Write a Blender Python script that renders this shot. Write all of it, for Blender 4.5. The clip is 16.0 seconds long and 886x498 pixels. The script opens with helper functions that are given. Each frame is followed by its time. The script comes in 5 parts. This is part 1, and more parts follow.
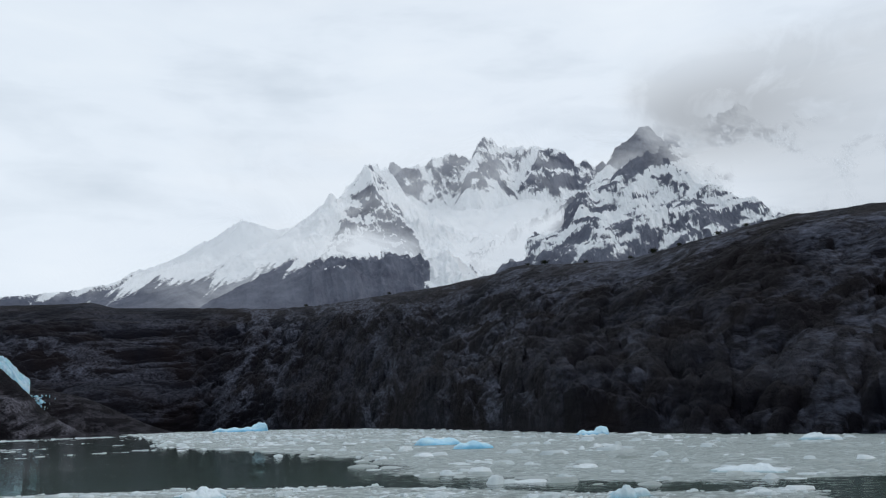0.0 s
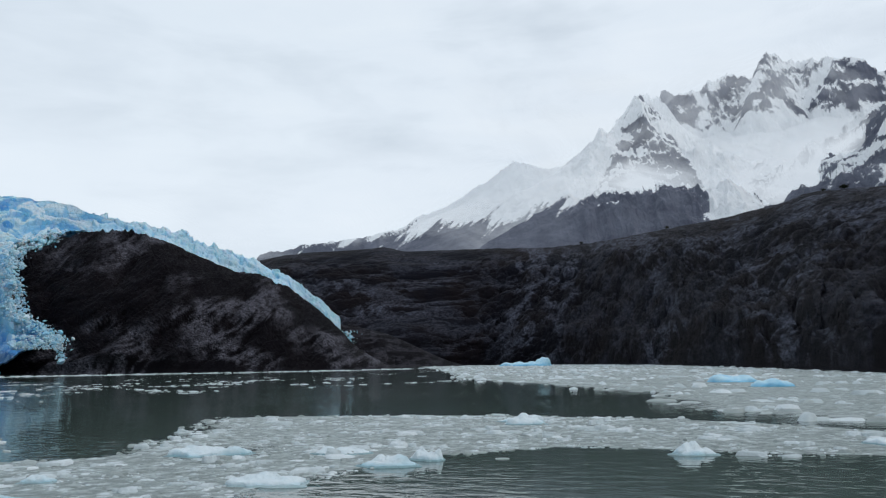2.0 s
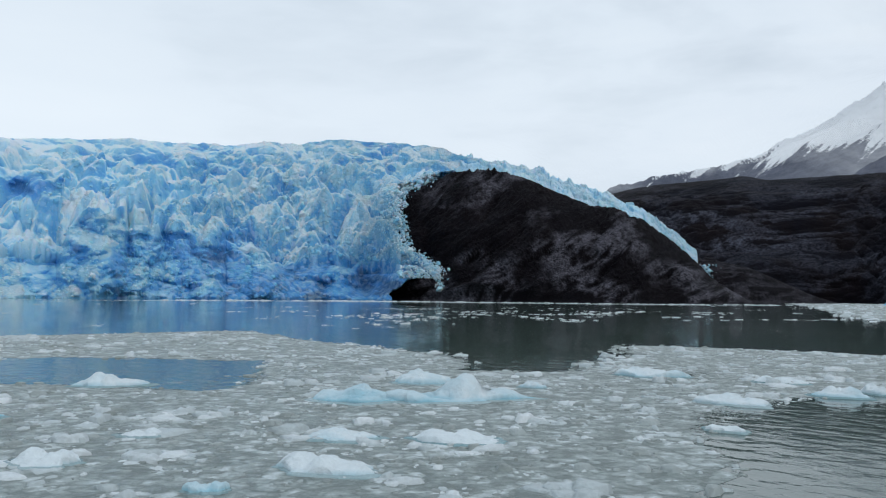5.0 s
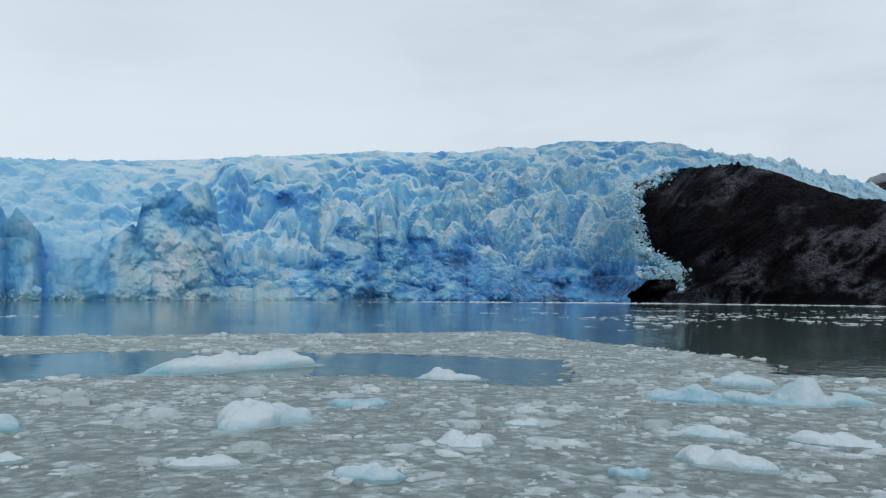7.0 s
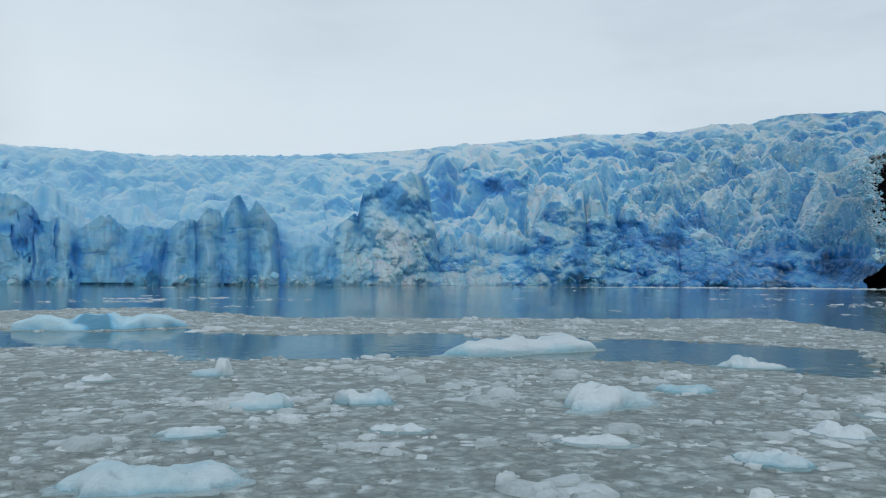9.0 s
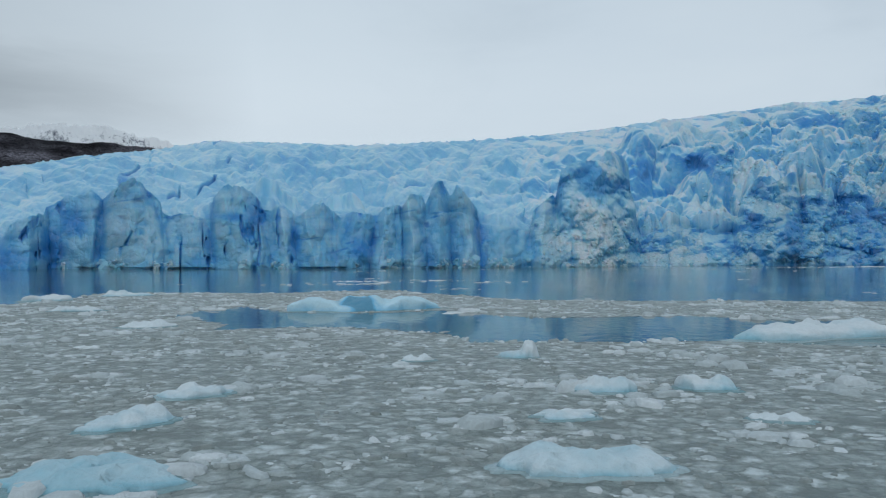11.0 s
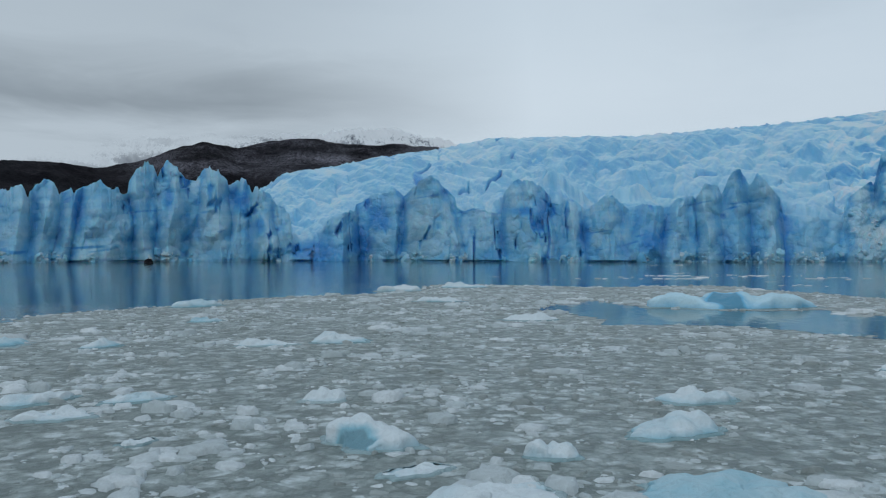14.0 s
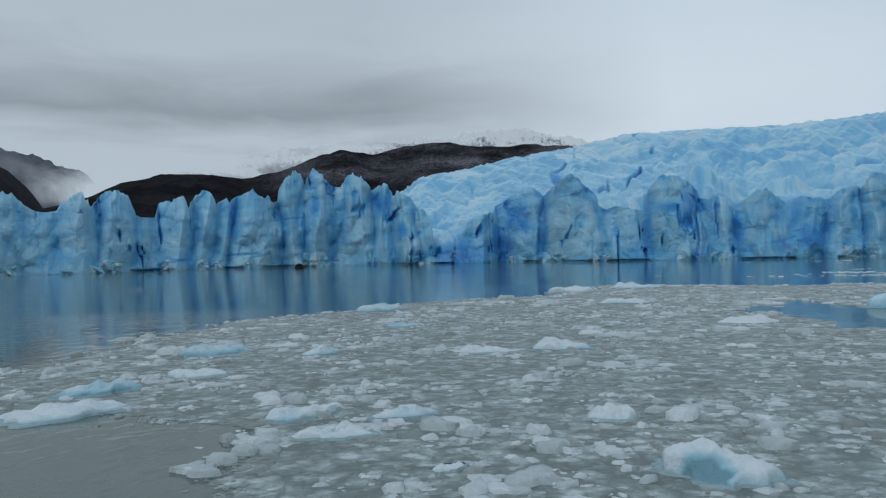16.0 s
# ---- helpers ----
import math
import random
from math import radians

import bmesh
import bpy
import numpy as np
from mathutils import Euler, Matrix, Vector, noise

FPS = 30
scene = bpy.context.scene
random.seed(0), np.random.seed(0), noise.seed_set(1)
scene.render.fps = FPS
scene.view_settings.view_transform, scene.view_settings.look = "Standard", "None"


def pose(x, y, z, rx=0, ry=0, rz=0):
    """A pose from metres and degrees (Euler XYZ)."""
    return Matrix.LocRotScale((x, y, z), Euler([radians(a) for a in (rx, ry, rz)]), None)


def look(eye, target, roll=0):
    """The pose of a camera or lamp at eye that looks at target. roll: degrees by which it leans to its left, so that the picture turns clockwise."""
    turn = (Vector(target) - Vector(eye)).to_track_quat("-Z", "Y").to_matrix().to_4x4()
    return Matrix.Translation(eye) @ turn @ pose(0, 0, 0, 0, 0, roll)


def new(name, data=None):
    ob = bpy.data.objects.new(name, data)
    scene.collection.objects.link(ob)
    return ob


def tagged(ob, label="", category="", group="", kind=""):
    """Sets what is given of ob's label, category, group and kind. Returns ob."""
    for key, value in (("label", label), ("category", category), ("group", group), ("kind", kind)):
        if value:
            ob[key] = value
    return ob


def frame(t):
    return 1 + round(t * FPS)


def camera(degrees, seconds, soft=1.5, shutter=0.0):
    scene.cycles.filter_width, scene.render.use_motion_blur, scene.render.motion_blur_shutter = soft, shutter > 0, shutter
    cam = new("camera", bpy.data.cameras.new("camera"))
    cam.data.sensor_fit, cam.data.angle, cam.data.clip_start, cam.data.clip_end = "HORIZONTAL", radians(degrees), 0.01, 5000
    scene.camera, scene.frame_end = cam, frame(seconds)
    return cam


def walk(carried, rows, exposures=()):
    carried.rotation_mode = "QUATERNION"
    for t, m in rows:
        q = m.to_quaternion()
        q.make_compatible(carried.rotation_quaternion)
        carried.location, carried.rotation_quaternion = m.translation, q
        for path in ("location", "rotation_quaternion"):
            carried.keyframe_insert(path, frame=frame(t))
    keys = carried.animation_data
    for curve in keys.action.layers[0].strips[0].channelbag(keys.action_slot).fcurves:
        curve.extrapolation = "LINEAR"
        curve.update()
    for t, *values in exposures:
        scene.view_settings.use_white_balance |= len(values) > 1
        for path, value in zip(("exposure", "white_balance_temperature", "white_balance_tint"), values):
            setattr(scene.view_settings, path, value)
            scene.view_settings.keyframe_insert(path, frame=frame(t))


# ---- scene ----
cam = camera(57.47, 16.0, soft=1.2)
EYE = 3.0
# seconds, x, y, then the turn in degrees
PATH = [
    (0.0, 0.00, 0.00, 102.00, 1.60, 0.00),
    (0.5, -0.24, -0.65, 100.98, 1.55, 4.70),
    (1.0, -0.48, -1.30, 100.11, 1.41, 9.98),
    (1.5, -0.71, -1.94, 98.81, 1.13, 14.90),
    (2.0, -0.93, -2.59, 97.97, 0.84, 19.32),
    (2.5, -1.13, -3.25, 97.20, 0.59, 23.32),
    (3.0, -1.33, -3.91, 96.45, 1.24, 28.23),
    (3.5, -1.53, -4.58, 95.36, 1.66, 33.07),
    (4.0, -1.73, -5.26, 94.49, 1.31, 36.79),
    (4.2, -1.80, -5.53, 94.28, 0.68, 38.12),
    (6.3, -2.69, -8.64, 93.14, -0.04, 53.36),
    (6.5, -2.77, -8.95, 93.45, -0.02, 54.99),
    (7.0, -2.98, -9.72, 93.20, -0.54, 59.91),
    (7.5, -3.20, -10.50, 92.89, -0.40, 63.64),
    (8.0, -3.41, -11.29, 92.65, -0.50, 66.95),
    (8.5, -3.62, -12.09, 92.60, -0.43, 70.32),
    (9.0, -3.84, -12.89, 92.02, -0.49, 74.12),
    (9.5, -4.05, -13.71, 91.65, -0.34, 77.69),
    (9.7, -4.13, -14.03, 91.46, -0.50, 78.74),
    (11.8, -4.92, -17.55, 90.62, 0.42, 93.52),
    (12.0, -4.98, -17.87, 90.58, 0.29, 94.91),
    (12.5, -5.13, -18.69, 90.28, 0.15, 97.91),
    (13.0, -5.28, -19.49, 90.35, -0.08, 100.57),
    (13.5, -5.42, -20.30, 90.38, -0.52, 103.44),
    (14.0, -5.56, -21.10, 90.25, -0.01, 106.73),
    (14.5, -5.70, -21.91, 90.33, 0.20, 109.45),
    (15.0, -5.85, -22.72, 90.08, 0.64, 111.89),
    (15.5, -5.99, -23.54, 90.07, 0.98, 114.09),
    (16.0, -6.14, -24.36, 90.42, 1.13, 116.10),
]
walk(cam, [(t, pose(x, y, EYE, rx, ry, rz)) for t, x, y, rx, ry, rz in PATH],
     exposures=[(0.0, 0.04, 6600, 12), (3.0, 0.0, 6550, 11), (4.0, 0.06, 6520, 11), (6.3, -0.16, 6480, 10), (7.0, -0.20, 6450, 9), (8.0, -0.38, 6350, 8), (8.6, -0.28, 6350, 8), (9.5, -0.30, 6350, 8), (12.0, -0.46, 6200, 8), (16.0, -0.48, 6180, 8)])

# ---- sky and sun ----
world = bpy.data.worlds.new("overcast_sky")
scene.world = world
world.use_nodes = True


def node(tree, kind, **values):
    n = tree.nodes.new(kind)
    for key, value in values.items():
        n.inputs[key.replace("_", " ")].default_value = value
    return n


def ramp(tree, stops, fac):
    n = tree.nodes.new("ShaderNodeValToRGB")
    els = n.color_ramp.elements
    while len(els) < len(stops):
        els.new(0.5)
    for el, (at, col) in zip(els, stops):
        el.position, el.color = at, (*col, 1) if len(col) == 3 else col
    tree.links.new(fac, n.inputs[0])
    return n.outputs[0]


def mix(tree, fac, a, b, kind="MIX"):
    n = tree.nodes.new("ShaderNodeMix")
    n.data_type, n.blend_type = "RGBA", kind
    for slot, v in ((0, fac), (6, a), (7, b)):
        if isinstance(v, (int, float)):
            n.inputs[slot].default_value = v
        elif isinstance(v, tuple):
            n.inputs[slot].default_value = (*v, 1)
        else:
            tree.links.new(v, n.inputs[slot])
    return n.outputs[2]


def math_node(tree, op, a, b=0.0, clamp=False):
    n = tree.nodes.new("ShaderNodeMath")
    n.operation, n.use_clamp = op, clamp
    for slot, v in ((0, a), (1, b)):
        if isinstance(v, (int, float)):
            n.inputs[slot].default_value = v
        else:
            tree.links.new(v, n.inputs[slot])
    return n.outputs[0]


def noise_node(tree, vector, scale, detail=4.0, rough=0.55, distortion=0.0):
    n = node(tree, "ShaderNodeTexNoise", Scale=scale, Detail=detail, Roughness=rough, Distortion=distortion)
    tree.links.new(vector, n.inputs["Vector"])
    return n.outputs["Fac"]


def stretch(tree, vector, scale):
    n = tree.nodes.new("ShaderNodeMapping")
    n.inputs["Scale"].default_value = scale
    tree.links.new(vector, n.inputs["Vector"])
    return n.outputs["Vector"]


SUN_EL, SUN_AZ = radians(40), radians(95)   # the hidden sun stands behind the boat, opposite the ice


def facing(t, where, way, start, end):
    """0 to 1 as a direction turns towards way."""
    n = t.nodes.new("ShaderNodeVectorMath")
    n.operation = "DOT_PRODUCT"
    n.inputs[1].default_value = way
    t.links.new(where, n.inputs[0])
    return math_node(t, "MULTIPLY", math_node(t, "SUBTRACT", n.outputs["Value"], start), 1 / (end - start), True)


def cloud_deck(t, where):
    """The colour of the overcast in a direction: broken light grey, with low dark stratus in the south-west where the weather comes from."""
    soft_cloud = noise_node(t, stretch(t, where, (1, 1, 2.6)), 2.3, 5, 0.5, 0.4)
    fine_cloud = noise_node(t, stretch(t, where, (1, 1, 4.0)), 6.0, 4, 0.55, 0.3)
    deck = ramp(t, [(0.30, (0.53, 0.62, 0.715)), (0.5, (0.725, 0.82, 0.915)), (0.70, (0.80, 0.885, 0.96))], mix(t, 0.35, soft_cloud, fine_cloud))
    west = facing(t, where, (-0.80, -0.60, 0.0), -0.55, 0.90)
    low_west = facing(t, where, (-0.34, -0.94, 0.0), 0.50, 0.76)
    up = t.nodes.new("ShaderNodeSeparateXYZ")
    t.links.new(where, up.inputs[0])
    roll_cloud = noise_node(t, stretch(t, where, (1, 1, 5.0)), 3.2, 5, 0.55, 0.5)
    level = ramp(t, [(0.0, (0.4, 0.4, 0.4)), (0.12, (0.45, 0.45, 0.45)), (0.17, (1, 1, 1)), (0.25, (0.45, 0.45, 0.45)), (0.40, (0.30, 0.30, 0.30)), (0.70, (0, 0, 0))],
                 math_node(t, "ADD", up.outputs[2], math_node(t, "MULTIPLY", math_node(t, "SUBTRACT", roll_cloud, 0.5), 0.14)))
    strat = math_node(t, "MULTIPLY", low_west, level)
    deck = mix(t, math_node(t, "MULTIPLY", west, 0.5), deck, (0.555, 0.685, 0.80))
    bright = ramp(t, [(0.0, (0.75, 0.75, 0.75)), (0.20, (0.75, 0.75, 0.75)), (0.48, (0, 0, 0))], up.outputs[2])
    deck = mix(t, math_node(t, "MULTIPLY", bright, west), deck, (0.93, 1.02, 1.09))
    return mix(t, math_node(t, "MULTIPLY", strat, 0.85), deck, (0.305, 0.355, 0.40))


wt = world.node_tree
sky = wt.nodes.new("ShaderNodeTexSky")
sky.sky_type, sky.sun_disc, sky.sun_elevation, sky.sun_rotation = "NISHITA", False, SUN_EL, SUN_AZ
where = wt.nodes.new("ShaderNodeTexCoord").outputs["Generated"]
bg = wt.nodes["Background"]
wt.links.new(mix(wt, 0.97, mix(wt, 1.0, sky.outputs[0], (0.1, 0.1, 0.1), "MULTIPLY"), cloud_deck(wt, where)), bg.inputs[0])
bg.inputs[1].default_value = 1.0
sun = new("sun", bpy.data.lights.new("sun", "SUN"))
sun.data.energy, sun.data.angle, sun.data.color = 0.6, radians(22), (1.0, 0.97, 0.93)
sun.matrix_world = look((0, 0, 100), (-math.sin(SUN_AZ) * 100, -math.cos(SUN_AZ) * 100, 100 - 100 * math.tan(SUN_EL)))


# ---- materials ----
def material(name):
    m = bpy.data.materials.new(name)
    m.use_nodes = True
    t = m.node_tree
    return m, t, t.nodes["Principled BSDF"], t.nodes.new("ShaderNodeNewGeometry").outputs["Position"]


def bump(t, bsdf, height, strength, distance):
    n = node(t, "ShaderNodeBump", Strength=strength, Distance=distance)
    t.links.new(height, n.inputs["Height"])
    t.links.new(n.outputs[0], bsdf.inputs["Normal"])


def attribute(t, name):
    n = t.nodes.new("ShaderNodeAttribute")
    n.attribute_name = name
    return n.outputs["Fac"]


def make_glacier_ice():
    m, t, b, p = material("glacier_ice")
    blue = attribute(t, "blue")
    grit = attribute(t, "grit")
    n1 = noise_node(t, p, 0.16, 5, 0.6)
    n2 = noise_node(t, p, 0.9, 4, 0.6)
    fac = math_node(t, "ADD", blue, math_node(t, "MULTIPLY", math_node(t, "SUBTRACT", n1, 0.5), 0.16))
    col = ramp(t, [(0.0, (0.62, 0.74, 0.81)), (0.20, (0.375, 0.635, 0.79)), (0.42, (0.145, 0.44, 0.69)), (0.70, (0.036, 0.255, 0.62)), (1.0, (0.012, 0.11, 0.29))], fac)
    col = mix(t, math_node(t, "MULTIPLY", grit, ramp(t, [(0.30, (0.45, 0.45, 0.45)), (0.62, (1, 1, 1))], n2), True), col, (0.30, 0.46, 0.54))
    # broken blocks with dark seams
    bent = t.nodes.new("ShaderNodeVectorMath")
    bent.operation = "ADD"
    warp = node(t, "ShaderNodeTexNoise", Scale=0.5, Detail=3.0)
    t.links.new(p, warp.inputs["Vector"])
    t.links.new(p, bent.inputs[0])
    t.links.new(mix(t, 1.0, warp.outputs["Color"], (2.2, 2.2, 2.2), "MULTIPLY"), bent.inputs[1])
    seam = node(t, "ShaderNodeTexVoronoi", Scale=0.42)
    seam.feature = "DISTANCE_TO_EDGE"
    t.links.new(bent.outputs[0], seam.inputs["Vector"])
    block = node(t, "ShaderNodeTexVoronoi", Scale=0.42)
    t.links.new(bent.outputs[0], block.inputs["Vector"])
    tone = t.nodes.new("ShaderNodeSeparateColor")
    t.links.new(block.outputs["Color"], tone.inputs[0])
    broken = attribute(t, "broken")
    gap = ramp(t, [(0.0, (1, 1, 1)), (0.09, (0, 0, 0))], seam.outputs["Distance"])
    col = mix(t, math_node(t, "MULTIPLY", math_node(t, "MULTIPLY", gap, broken), 0.42), col, (0.14, 0.28, 0.36))
    pale = math_node(t, "MULTIPLY", math_node(t, "MULTIPLY", ramp(t, [(0.55, (0, 0, 0)), (0.75, (1, 1, 1))], tone.outputs[0]), broken), 0.32)
    col = mix(t, pale, col, (0.62, 0.74, 0.80))
    t.links.new(col, b.inputs["Base Color"])
    b.inputs["Roughness"].default_value = 0.5
    # light passes a little way through the ice
    b.inputs["Subsurface Weight"].default_value = 0.4
    b.inputs["Subsurface Radius"].default_value = (0.2, 0.7, 1.0)
    b.inputs["Subsurface Scale"].default_value = 2.5
    rise = math_node(t, "MULTIPLY", math_node(t, "SUBTRACT", tone.outputs[1], math_node(t, "MULTIPLY", gap, 1.0)), math_node(t, "MULTIPLY", broken, 0.8))
    bump(t, b, math_node(t, "ADD", rise, mix(t, 0.5, n2, noise_node(t, p, 3.0, 4, 0.65))), 0.8, 0.6)
    return m


def make_rock(name, dark, pale, rust, scale, beds=(1, 1, 1.8)):
    m, t, b, p = material(name)
    n1 = noise_node(t, p, 0.03 * scale, 5, 0.6, 0.5)
    n2 = noise_node(t, stretch(t, p, beds), 0.33 * scale, 8, 0.72, 1.0)
    n3 = noise_node(t, stretch(t, p, beds), 1.1 * scale, 4, 0.65)
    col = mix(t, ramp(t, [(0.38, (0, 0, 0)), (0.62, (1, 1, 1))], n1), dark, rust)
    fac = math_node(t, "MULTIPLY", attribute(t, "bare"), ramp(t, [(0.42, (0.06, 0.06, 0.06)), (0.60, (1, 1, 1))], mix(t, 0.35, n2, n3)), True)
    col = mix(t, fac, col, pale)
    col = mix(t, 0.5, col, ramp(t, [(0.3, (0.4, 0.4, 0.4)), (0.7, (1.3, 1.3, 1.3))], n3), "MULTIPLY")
    t.links.new(col, b.inputs["Base Color"])
    b.inputs["Roughness"].default_value = 0.75
    b.inputs["Specular IOR Level"].default_value = 0.05
    bump(t, b, n2, 0.8, 2.0 / scale)
    return m


def make_snow_rock():
    m, t, b, p = material("snowy_mountain_rock")
    n1 = noise_node(t, p, 0.012, 6, 0.65)
    n2 = noise_node(t, stretch(t, p, (1, 1, 0.6)), 0.085, 6, 0.74, 0.6)
    fac = math_node(t, "ADD", attribute(t, "snow"), math_node(t, "MULTIPLY", math_node(t, "SUBTRACT", n2, 0.5), 0.9))
    # rock tones lightened and blued, with the haze of distance mixed in
    rock = ramp(t, [(0.35, (0.080, 0.090, 0.130)), (0.65, (0.150, 0.165, 0.215))], n1)
    col = mix(t, ramp(t, [(0.40, (0, 0, 0)), (0.57, (1, 1, 1))], fac), rock, (0.92, 0.94, 0.96))
    t.links.new(col, b.inputs["Base Color"])
    b.inputs["Roughness"].default_value = 0.8
    bump(t, b, n2, 0.8, 14.0)
    return m


def make_water():
    m, t, b, p = material("lake_water")
    n1 = noise_node(t, stretch(t, p, (1.0, 1.6, 1)), 1.1, 3, 0.5, 0.3)
    n2 = noise_node(t, stretch(t, p, (1.0, 1.4, 1)), 0.22, 2, 0.5)
    calm = ramp(t, [(0.4, (0.25, 0.25, 0.25)), (0.65, (1, 1, 1))], noise_node(t, p, 0.035, 2, 0.5))
    b.inputs["Base Color"].default_value = (0.085, 0.12, 0.105, 1)
    b.inputs["Roughness"].default_value = 0.04
    b.inputs["IOR"].default_value = 1.33
    n = node(t, "ShaderNodeBump", Strength=0.10, Distance=0.075)
    t.links.new(calm, n.inputs["Strength"])
    t.links.new(mix(t, 0.4, n1, n2), n.inputs["Height"])
    t.links.new(n.outputs[0], b.inputs["Normal"])
    return m


def make_floe_ice(name, white, blue, rough=0.45):
    m, t, b, p = material(name)
    n1 = noise_node(t, p, 0.9, 4, 0.6)
    n2 = noise_node(t, p, 7.0, 4, 0.65)
    obj = t.nodes.new("ShaderNodeObjectInfo").outputs["Random"]
    fac = math_node(t, "ADD", attribute(t, "blue"), math_node(t, "MULTIPLY", math_node(t, "SUBTRACT", n1, 0.5), 0.9))
    fac = math_node(t, "ADD", fac, math_node(t, "MULTIPLY", math_node(t, "SUBTRACT", obj, 0.5), 0.4))
    col = ramp(t, [(0.15, white), (0.75, blue), (1.0, tuple(0.62 * c for c in blue))], fac)
    col = mix(t, 0.22, col, ramp(t, [(0.3, (0.6, 0.6, 0.6)), (0.7, (1.15, 1.15, 1.15))], n2), "MULTIPLY")
    t.links.new(col, b.inputs["Base Color"])
    b.inputs["Roughness"].default_value = rough
    bump(t, b, n2, 0.8, 0.08)
    return m


def make_brash(name, tones, wet=0.3):
    m, t, b, p = material(name)
    isle = t.nodes.new("ShaderNodeNewGeometry").outputs["Random Per Island"]
    n1 = noise_node(t, p, 0.12, 4, 0.6)
    n2 = noise_node(t, p, 11.0, 4, 0.65)
    col = ramp(t, tones, isle)
    col = mix(t, math_node(t, "MULTIPLY", n1, wet), col, (0.35, 0.385, 0.375))
    col = mix(t, 0.35, col, ramp(t, [(0.3, (0.55, 0.55, 0.55)), (0.7, (1.15, 1.15, 1.15))], n2), "MULTIPLY")
    t.links.new(col, b.inputs["Base Color"])
    b.inputs["Roughness"].default_value = 0.4
    bump(t, b, n2, 0.9, 0.05)
    return m


def make_slush():
    m, t, b, p = material("slush")
    n1 = noise_node(t, p, 1.6, 5, 0.65)
    n2 = noise_node(t, p, 8.5, 5, 0.72)
    n3 = noise_node(t, p, 0.1, 3, 0.5)
    bent = t.nodes.new("ShaderNodeVectorMath")
    bent.operation = "ADD"
    warp = node(t, "ShaderNodeTexNoise", Scale=2.5, Detail=3.0)
    t.links.new(p, warp.inputs["Vector"])
    t.links.new(p, bent.inputs[0])
    t.links.new(mix(t, 1.0, warp.outputs["Color"], (0.7, 0.7, 0.0), "MULTIPLY"), bent.inputs[1])
    bits = node(t, "ShaderNodeTexVoronoi", Scale=3.3)
    t.links.new(bent.outputs[0], bits.inputs["Vector"])
    tone = t.nodes.new("ShaderNodeSeparateColor")
    t.links.new(bits.outputs["Color"], tone.inputs[0])
    lump = math_node(t, "SUBTRACT", 1.0, bits.outputs["Distance"])
    grain = mix(t, 0.5, n1, n2)
    fac = math_node(t, "ADD", math_node(t, "MULTIPLY", tone.outputs[0], 0.26), math_node(t, "MULTIPLY", grain, 0.91))
    fac = math_node(t, "ADD", fac, math_node(t, "MULTIPLY", math_node(t, "SUBTRACT", lump, 0.6), 0.35))
    col = ramp(t, [(0.40, (0.14, 0.175, 0.165)), (0.56, (0.235, 0.28, 0.268)), (0.67, (0.35, 0.405, 0.40)), (0.80, (0.58, 0.65, 0.66))], fac)
    t.links.new(col, b.inputs["Base Color"])
    b.inputs["Roughness"].default_value = 0.45
    bump(t, b, fac, 0.9, 0.10)
    hole = math_node(t, "ADD", grain, math_node(t, "MULTIPLY", math_node(t, "SUBTRACT", n3, 0.5), 0.8))
    hole = math_node(t, "ADD", hole, math_node(t, "MULTIPLY", math_node(t, "SUBTRACT", attribute(t, "cover"), 0.75), 0.8))
    clear = t.nodes.new("ShaderNodeBsdfTransparent")
    mx = t.nodes.new("ShaderNodeMixShader")
    t.links.new(ramp(t, [(0.33, (0, 0, 0)), (0.43, (1, 1, 1))], hole), mx.inputs[0])
    t.links.new(clear.outputs[0], mx.inputs[1])
    t.links.new(b.outputs[0], mx.inputs[2])
    t.links.new(mx.outputs[0], t.nodes["Material Output"].inputs[0])
    return m


ICE = make_glacier_ice()
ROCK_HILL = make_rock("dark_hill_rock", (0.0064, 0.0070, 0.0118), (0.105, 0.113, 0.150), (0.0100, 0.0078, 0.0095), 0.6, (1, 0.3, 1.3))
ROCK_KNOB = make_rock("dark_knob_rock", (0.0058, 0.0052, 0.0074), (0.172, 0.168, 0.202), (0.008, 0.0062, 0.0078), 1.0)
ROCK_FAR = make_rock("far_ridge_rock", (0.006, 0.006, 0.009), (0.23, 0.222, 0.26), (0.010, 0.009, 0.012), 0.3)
LEAF = make_rock("dark_leaf", (0.018, 0.026, 0.014), (0.05, 0.06, 0.03), (0.03, 0.03, 0.016), 4.0)
SNOW_ROCK = make_snow_rock()
WATER = make_water()
FLOE = make_floe_ice("floe_ice", (0.68, 0.76, 0.79), (0.27, 0.52, 0.62))
BERG = make_floe_ice("blue_berg_ice", (0.55, 0.78, 0.88), (0.16, 0.50, 0.74))
SHELF = make_floe_ice("wet_shelf_ice", (0.40, 0.50, 0.52), (0.20, 0.34, 0.37), 0.25)
BRASH = make_brash("brash_ice", [(0.0, (0.23, 0.27, 0.255)), (0.6, (0.30, 0.345, 0.335)), (1.0, (0.42, 0.48, 0.48))])
WHITE_BRASH = make_brash("white_brash_ice", [(0.0, (0.47, 0.54, 0.55)), (0.5, (0.55, 0.62, 0.64)), (1.0, (0.76, 0.82, 0.84))], 0.12)
SLUSH = make_slush()


# ---- number helpers ----
def hashed(ix, iy, iz=0, seed=0):
    h = (ix.astype(np.int64) * 374761393 + iy.astype(np.int64) * 668265263 + np.asarray(iz).astype(np.int64) * 2147483647 + seed * 974634777) & 0xFFFFFFFF
    h = ((h ^ (h >> 13)) * 1274126177) & 0xFFFFFFFF
    h = ((h ^ (h >> 16)) * 2246822519) & 0xFFFFFFFF
    return ((h ^ (h >> 15)) & 0xFFFFFF) / float(0xFFFFFF)


